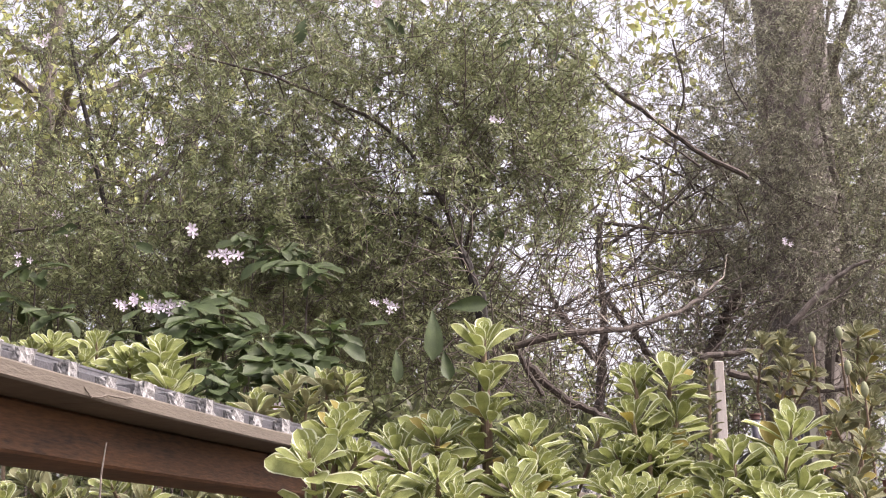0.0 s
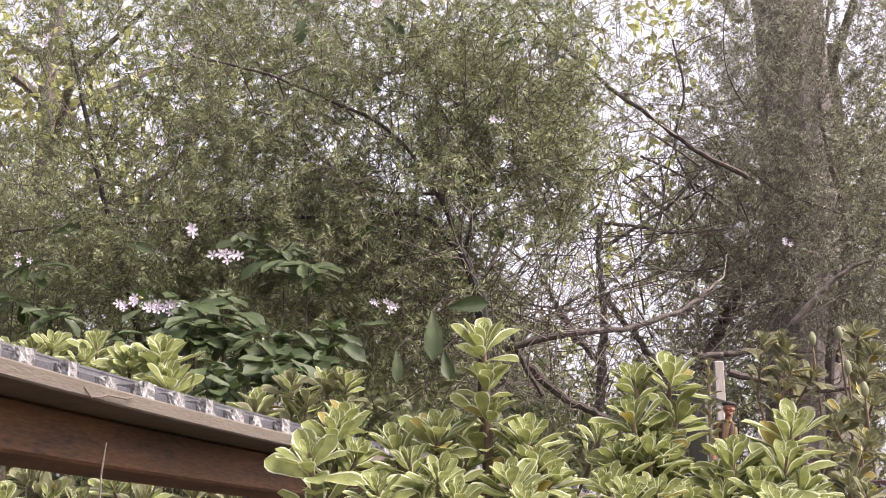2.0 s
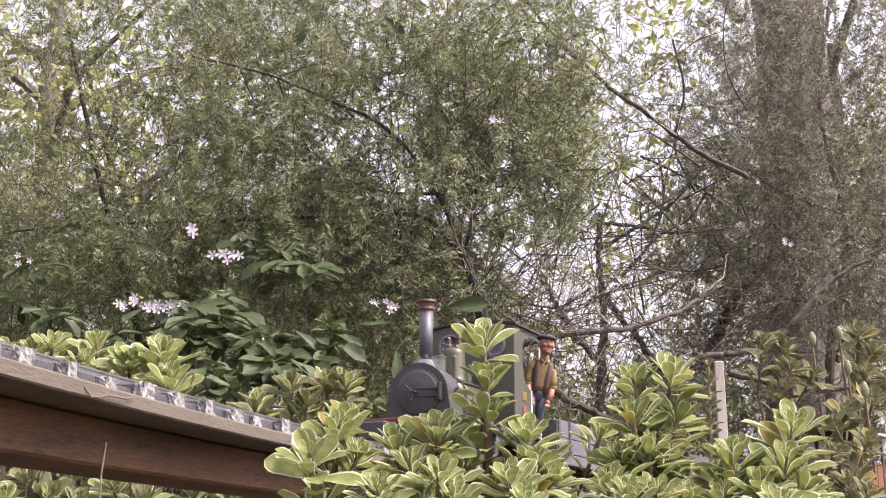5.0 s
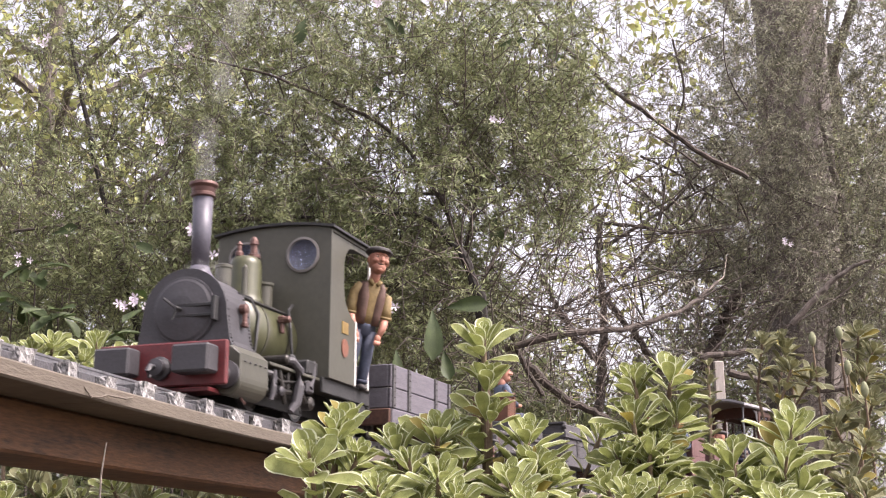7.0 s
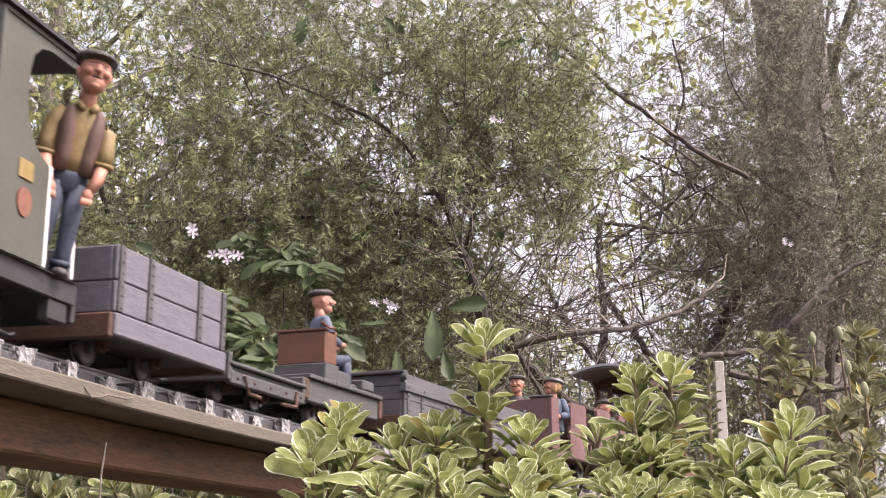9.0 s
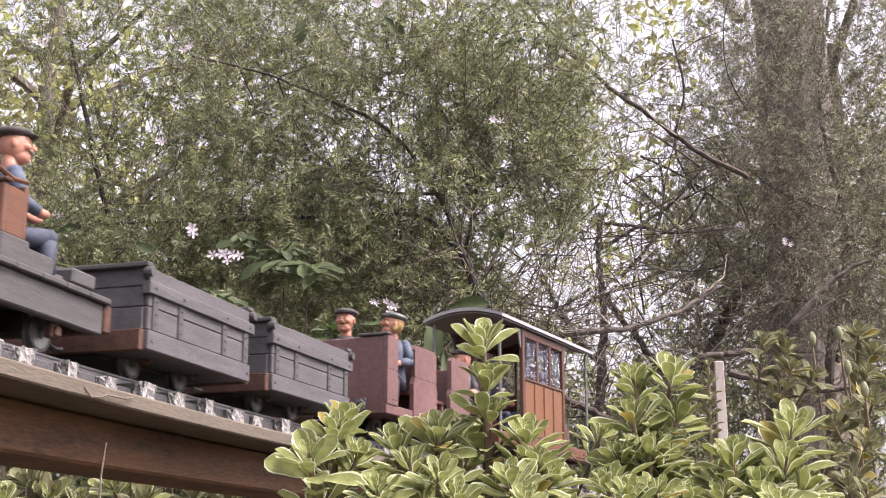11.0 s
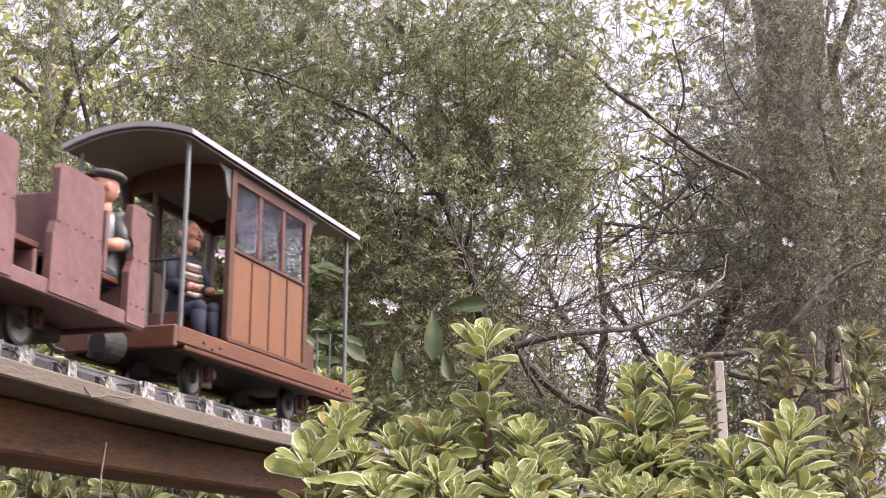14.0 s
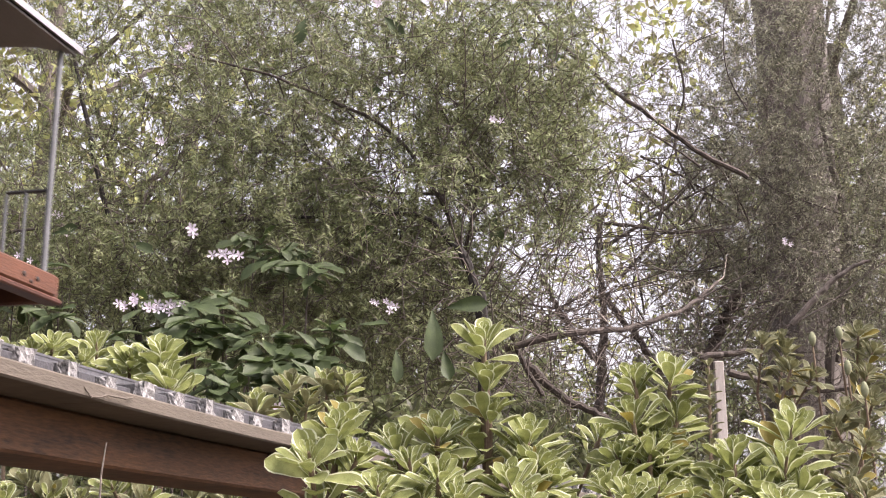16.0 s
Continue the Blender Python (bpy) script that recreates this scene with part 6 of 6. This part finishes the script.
filled(LIME_LABEL, 44, [(0.062, 0.930, 0.708, 1.15, 0.05, -0.35), (0.068, 0.920, 0.686, 1.10, 0.20, -0.20), (0.044, 0.880, 0.671, 1.00, -0.20, -0.40), (0.081, 0.930, 0.675, 1.00, 0.40, -0.30), (0.054, 0.850, 0.654, 0.80, 0.00, -0.50)], (0.075, 1.0), LIME)
filled(LIME_LABEL, 45, [(0.148, 1.000, 0.758, 1.00, -0.20, -0.20), (0.181, 1.000, 0.764, 1.15, 0.10, -0.35), (0.143, 0.980, 0.728, 1.10, -0.20, -0.40), (0.187, 1.000, 0.731, 1.00, 0.30, -0.30), (0.156, 0.970, 0.704, 1.10, 0.00, -0.30), (0.128, 0.970, 0.695, 1.10, -0.40, -0.30), (0.176, 0.990, 0.697, 1.00, 0.40, -0.20), (0.130, 0.920, 0.663, 1.00, -0.10, -0.60), (0.115, 0.940, 0.672, 0.90, -0.40, -0.30), (0.158, 0.940, 0.668, 0.90, 0.20, -0.40), (0.182, 0.960, 0.664, 0.90, 0.30, -0.30)], (0.174, 1.08), LIME, odd=0.025)
filled(LIME_LABEL, 46, [(0.273, 1.000, 0.722, 1.30, 0.10, -0.45), (0.259, 0.970, 0.691, 1.30, 0.10, -0.50), (0.219, 0.980, 0.698, 1.10, -0.10, -0.20), (0.230, 0.950, 0.673, 1.00, -0.20, -0.30), (0.273, 0.970, 0.674, 1.20, 0.40, -0.30), (0.203, 0.960, 0.664, 0.90, -0.20, -0.30), (0.238, 0.920, 0.658, 0.90, 0.00, -0.50)], (0.301, 1.1), LIME)
fleshy_shrub("fuzzy-leaved shrub with fresh rosettes growing beyond the deck", 47, [(-0.489, 1.500, 0.870, 0.95), (-0.462, 1.500, 0.874, 0.90), (-0.412, 1.500, 0.879, 1.20, 0.00, -0.40), (-0.418, 1.480, 0.853, 0.90), (-0.323, 1.450, 0.860, 1.45, 0.05, -0.50), (-0.305, 1.420, 0.824, 1.30, 0.10, -0.50), (-0.359, 1.450, 0.848, 1.00), (-0.512, 1.500, 0.866, 0.90)], (-0.444, 1.6), LIME, size=0.03)
# this shrub and the next take the darker mix to stand for shade
fleshy_shrub("fuzzy-leaved shrub with small shade-toned rosettes beside the deck", 48, [(-0.220, 1.500, 0.805, 1.15, 0.00, -0.30), (-0.215, 1.800, 0.874, 1.25, 0.00, -0.40), (-0.168, 1.850, 0.886, 1.35, 0.05, -0.40), (-0.136, 1.850, 0.886, 1.10, 0.20, -0.30), (-0.190, 1.800, 0.852, 1.10)], (-0.233, 1.95), SHADE_MIX, size=0.03)
filled("fuzzy-leaved shrub in the shade below the deck", 49, [(-0.422, 1.300, 0.701, 1.06), (-0.390, 1.300, 0.684, 1.15), (-0.341, 1.320, 0.697, 1.12), (-0.294, 1.300, 0.682, 1.01), (-0.263, 1.350, 0.693, 1.05), (-0.222, 1.350, 0.685, 0.96), (-0.363, 1.300, 0.680, 0.93), (-0.194, 1.400, 0.683, 0.95), (-0.423, 1.250, 0.680, 0.93)], (-0.370, 1.45), SHADE_MIX)
olive_shrub = fleshy_shrub("duller olive fuzzy-leaved shrub with buds beside the brushwood", 50, [(0.494, 1.950, 0.960, 1.00), (0.546, 2.000, 0.961, 1.10), (0.525, 1.900, 0.913, 1.00), (0.558, 1.900, 0.900, 1.20), (0.659, 2.000, 0.983, 1.10), (0.684, 2.000, 0.956, 1.10), (0.639, 1.900, 0.904, 1.00), (0.608, 1.800, 0.848, 1.10), (0.569, 1.800, 0.836, 1.10), (0.528, 1.750, 0.810, 0.90), (0.564, 1.700, 0.782, 1.10), (0.518, 1.700, 0.767, 1.10), (0.499, 1.600, 0.723, 1.10), (0.512, 1.550, 0.705, 1.00), (0.533, 2.000, 0.974, 0.80), (0.463, 1.600, 0.709, 0.90)], (0.654, 2.05), OLIVE, size=0.025, odd=0.05)

for x, y, z in [(0.555, 1.900, 0.947), (0.596, 1.900, 0.956), (0.578, 1.750, 0.849), (0.471, 1.600, 0.707), (0.589, 1.850, 0.896)]:
    part("bud", turned([(0.0008, -0.012), (0.0038, -0.008), (0.0058, -0.002), (0.0052, 0.004), (0.0028, 0.009), (0.0008, 0.011)], "Z", (x, y, z), 10), M_OLIVEEDGE, olive_shrub, "pale fuzzy bud", True)
    part("stem", tube([(x + 0.012, y + 0.02, z - 0.12), (x + 0.003, y + 0.004, z - 0.05), (x, y, z - 0.012)], [0.0022, 0.0018, 0.0013], 6), M_STEM, olive_shrub)

# a thin stalk with small stacked leaves
rnd = random.Random(60)
stalk = thing("leafy_stalk", "thin stalk with small stacked olive leaves beside the stake", "shrub")
p0, p1 = Vector((0.310, 1.500, 0.677)), Vector((0.313, 1.500, 0.841))
p0b = Vector((p0.x, p0.y, 0))
part("stem", tube([p0b, p0, p1], [0.004, 0.003, 0.0015], 7), M_STEM, stalk)
for k in range(15):
    at = p0.lerp(p1, k / 14)
    for j in range(4):
        a = k * 0.8 + j * 1.57
        out = Vector((math.cos(a), math.sin(a), 0.35 if k < 12 else 0.9))
        put_leaf(OLIVE, stalk, rnd, at, out, Vector((0, 0, 1)), 0.017 if k < 13 else 0.012)

# broad dark leaves climbing in the bush
rnd = random.Random(61)
vine = thing("broad_leaved_shrub", "dark green broad-leaved shrub growing through the needle bush", "shrub")
BUNCH = [(-0.468, 2.150, 1.051, 1.5), (-0.418, 2.120, 1.026, 2.4), (-0.423, 2.080, 0.989, 2.0), (-0.366, 2.100, 0.993, 2.6), (-0.319, 2.080, 0.970, 2.8), (-0.269, 2.050, 0.956, 2.6), (-0.226, 2.080, 0.966, 2.2), (-0.315, 2.000, 0.916, 2.4), (-0.258, 1.980, 0.908, 2.0), (-0.373, 1.980, 0.904, 1.8), (-0.336, 1.950, 0.877, 1.4), (-0.204, 2.050, 0.928, 1.6), (-0.184, 2.120, 0.997, 1.6), (-0.504, 2.150, 0.993, 1.6), (-0.291, 2.250, 1.172, 2.2), (-0.347, 2.280, 1.195, 1.5), (-0.240, 2.220, 1.128, 1.5), (-0.387, 2.180, 1.068, 1.6), (-0.755, 2.300, 1.157, 1.4), (-0.791, 2.300, 1.083, 1.4), (-0.691, 2.250, 1.052, 1.2)]
for i, (x, y, z, r) in enumerate(BUNCH):
    c = Vector((x, y, z))
    foot = Vector((c.x + rnd.uniform(-0.1, 0.1), 2.35, 0))
    part("stem", tube([foot, foot.lerp(c, 0.6) + Vector((0, 0.05, 0)), c + Vector((0, 0.01, 0.01))], [0.004, 0.003, 0.0012], 6), M_TWIG, vine)
    for k in range(int(4 + 7 * r)):
        a = 2.4 * k + rnd.uniform(-0.5, 0.5)
        off = Vector((rnd.gauss(0, 1), rnd.gauss(0, 0.5), rnd.gauss(0, 0.5))) * 0.012 * r
        d = Vector((math.cos(a), 0.6 * math.sin(a) - 0.3, rnd.uniform(-0.75, 0.25)))
        put_leaf(BROAD, vine, rnd, c + off, d, Vector((rnd.uniform(-0.3, 0.3), rnd.uniform(-1.0, -0.3), 1)), rnd.uniform(0.034, 0.062))

# single leaves hanging among the twigs
for x, y, z, size, dx, dz in [(-0.019, 2.200, 1.052, 0.085, 0.05, -1.00), (-0.082, 2.200, 0.982, 0.055, 0.10, -1.00), (0.001, 2.250, 0.990, 0.060, 0.20, -1.00), (0.006, 2.200, 1.057, 0.070, 1.00, 0.10), (-0.117, 2.350, 1.677, 0.060, 0.50, -0.60), (-0.164, 2.350, 1.504, 0.050, 0.80, 0.20), (-0.268, 2.350, 1.677, 0.060, -0.30, -0.80), (0.111, 2.450, 1.654, 0.060, 0.90, 0.20), (0.100, 2.400, 1.283, 0.060, 0.10, -1.00), (-0.172, 2.300, 1.206, 0.050, 0.60, 0.30), (-0.744, 2.350, 1.230, 0.060, 0.80, 0.10), (-0.593, 2.350, 1.214, 0.050, 0.80, -0.30), (0.209, 2.500, 1.695, 0.060, 0.40, -0.70)]:
    put_leaf(BROAD, vine, rnd, Vector((x, y, z)), Vector((dx, -0.2, dz)), Vector((0.2, -1, 0.3)), size)
    part("stem", tube([(x, y, z), (x + 0.02, y + 0.04, z + 0.03), (x + 0.05, y + 0.12, z + 0.04)], [0.0007, 0.0009, 0.0011], 6), M_TWIG, vine)

# pale mauve flowers
PETAL = leaf_mesh("petal", (M_PETAL,), 1.0, 0.42, 0.3, 0.3, 70, 4)
rnd = random.Random(62)
for x, y, z, r in [(-0.801, 2.380, 1.636, 1.00), (-0.446, 2.200, 1.195, 1.10), (-0.390, 2.150, 1.136, 1.00), (-0.363, 2.150, 1.133, 1.00), (-0.538, 2.100, 1.041, 0.80), (-0.510, 2.100, 1.049, 0.90), (-0.487, 2.100, 1.036, 1.00), (-0.465, 2.100, 1.043, 0.90), (-0.452, 2.120, 1.040, 0.80), (-0.125, 2.400, 1.731, 0.90), (-0.743, 2.200, 1.143, 0.70), (0.103, 2.300, 1.439, 0.80), (-0.093, 2.200, 1.057, 0.80), (-0.113, 2.200, 1.062, 0.60), (-0.746, 2.400, 1.278, 0.90), (-0.733, 2.400, 1.249, 0.80), (-0.517, 2.400, 1.632, 0.90), (-0.551, 2.400, 1.434, 0.90), (0.807, 2.900, 1.357, 0.70), (-0.238, 1.900, 0.849, 0.80)]:
    fl = thing("flower", "pale mauve five-petalled flower in the bush", "flower", group="mauve flowers")
    fl.matrix_basis = pose(x, y, z)
    for h in range(3):
        c = Vector((rnd.uniform(-1, 1), rnd.uniform(-0.5, 0.5), rnd.uniform(-0.6, 0.6))) * 0.013
        for k in range(5):
            a = k * 1.2566 + h
            ob = put_leaf([PETAL], fl, rnd, c, Vector((math.cos(a), -0.35, math.sin(a))), Vector((0, -1, 0)), 0.0112 * r)
            ob.name = "petal"

# weathered stake
stake = thing("wooden_stake", "bleached narrow wooden stake standing among the shrubs", "stake")
sx = 0.643
bm = box(sx - 0.017, sx + 0.017, 2.94, 2.955, -0.1, 1.085, 0.002)
for v in bm.verts:
    if v.co.z > 0.5:
        v.co.x = sx + (v.co.x - sx) * 0.62 - 0.004
part("stake_board", bm, M_STAKE, stake)

# dry grass stalk leaning on the beam
grass = thing("grass_stalk", "single dry grass stalk in front of the beam", "grass")
part("stalk", tube([(-0.227, 0.82, 0), (-0.216, 0.820, 0.648), (-0.216, 0.820, 0.663), (-0.214, 0.820, 0.683)], [0.0012, 0.0008, 0.0006, 0.0004], 5), M_DRYTWIG, grass)

# ---- steam ----
M_STEAM = bpy.data.materials.new("thin_steam")
M_STEAM.use_nodes = True
_n, _l = M_STEAM.node_tree.nodes, M_STEAM.node_tree.links
_mix, _tr, _df, _nz = _n.new("ShaderNodeMixShader"), _n.new("ShaderNodeBsdfTransparent"), _n.new("ShaderNodeBsdfDiffuse"), _n.new("ShaderNodeTexNoise")
_nz.inputs["Scale"].default_value = 70
_mr = _n.new("ShaderNodeMapRange")
_mr.inputs["From Min"].default_value, _mr.inputs["From Max"].default_value, _mr.inputs["To Max"].default_value = 0.42, 0.72, 0.07
_df.inputs["Color"].default_value = (0.9, 0.9, 0.92, 1)
_l.new(_nz.outputs["Fac"], _mr.inputs["Value"])
_l.new(_mr.outputs[0], _mix.inputs["Fac"])
_l.new(_tr.outputs[0], _mix.inputs[1])
_l.new(_df.outputs[0], _mix.inputs[2])
_l.new(_mix.outputs[0], _n["Material Output"].inputs["Surface"])
PUFFS = []
for k in range(8):
    rnd = random.Random(80 + k)
    bm = bmesh.new()
    for j in range(4):
        own = bmesh.new()
        bmesh.ops.create_icosphere(own, subdivisions=2, radius=rnd.uniform(0.008, 0.013))
        for v in own.verts:
            v.co.z *= 1.5
            v.co += v.co.normalized() * 0.006 * noise.noise(v.co * 160 + Vector((j, k, 0)))
            v.co += Vector((0, 0, 0))
        bmesh.ops.translate(own, verts=own.verts, vec=(rnd.gauss(0, 0.004), rnd.gauss(0, 0.004), (j - 1.5) * 0.013 + rnd.gauss(0, 0.003)))
        joined(own, bm)
    for f in bm.faces:
        f.smooth = True
    me = bpy.data.meshes.new("steam_puff")
    bm.to_mesh(me)
    bm.free()
    me.materials.append(M_STEAM)
    PUFFS.append((tagged(new("steam_puff", me), "thin white puff of steam rising from the chimney", "steam", group="steam puffs"), 5.55 + 0.26 * k))


def motions():
    """The train's ride, its turning wheels and rods, and the steam."""
    for ob, at, off in MOVES:
        rows = []
        for i in range(33):
            t = i * 0.5
            x, y, h = line(along(t) + at)
            rows.append((t, pose(x, y, RAIL, 0, 0, math.degrees(h)) @ off))
        walk(ob, rows)
    for ob, x, r in WHEELS:
        rows = []
        for i in range(241):
            t = i / 15
            rows.append((t, pose(x, 0, r) @ Matrix.Rotation((along(t) - along(0)) / r, 4, "Y")))
        walk(ob, rows)
    for ob, z, crank, phase in RODS:
        rows = []
        for i in range(321):
            t = i / 20
            a = (along(t) - along(0)) / 0.0165 + phase
            rows.append((t, pose(crank * math.cos(a), 0, z - crank * math.sin(a))))
        walk(ob, rows)
    # each puff rides in the smokebox until its beat, then rises and thins behind the engine
    for k, (ob, born) in enumerate(PUFFS):
        rows = []
        for i in range(129):
            t = i / 8
            x, y, h = line(along(min(t, born)) + 0.0885)
            age = max(0.0, t - born)
            rise = 0.0 if age == 0 else 0.09 + 0.34 * age
            rows.append((t, pose(x - 0.07 * age + 0.006 * math.sin(3 * age + k), y - 0.10 * age, RAIL + 0.085 + rise, 0, 0, 40 * age)))
        walk(ob, rows)


motions()
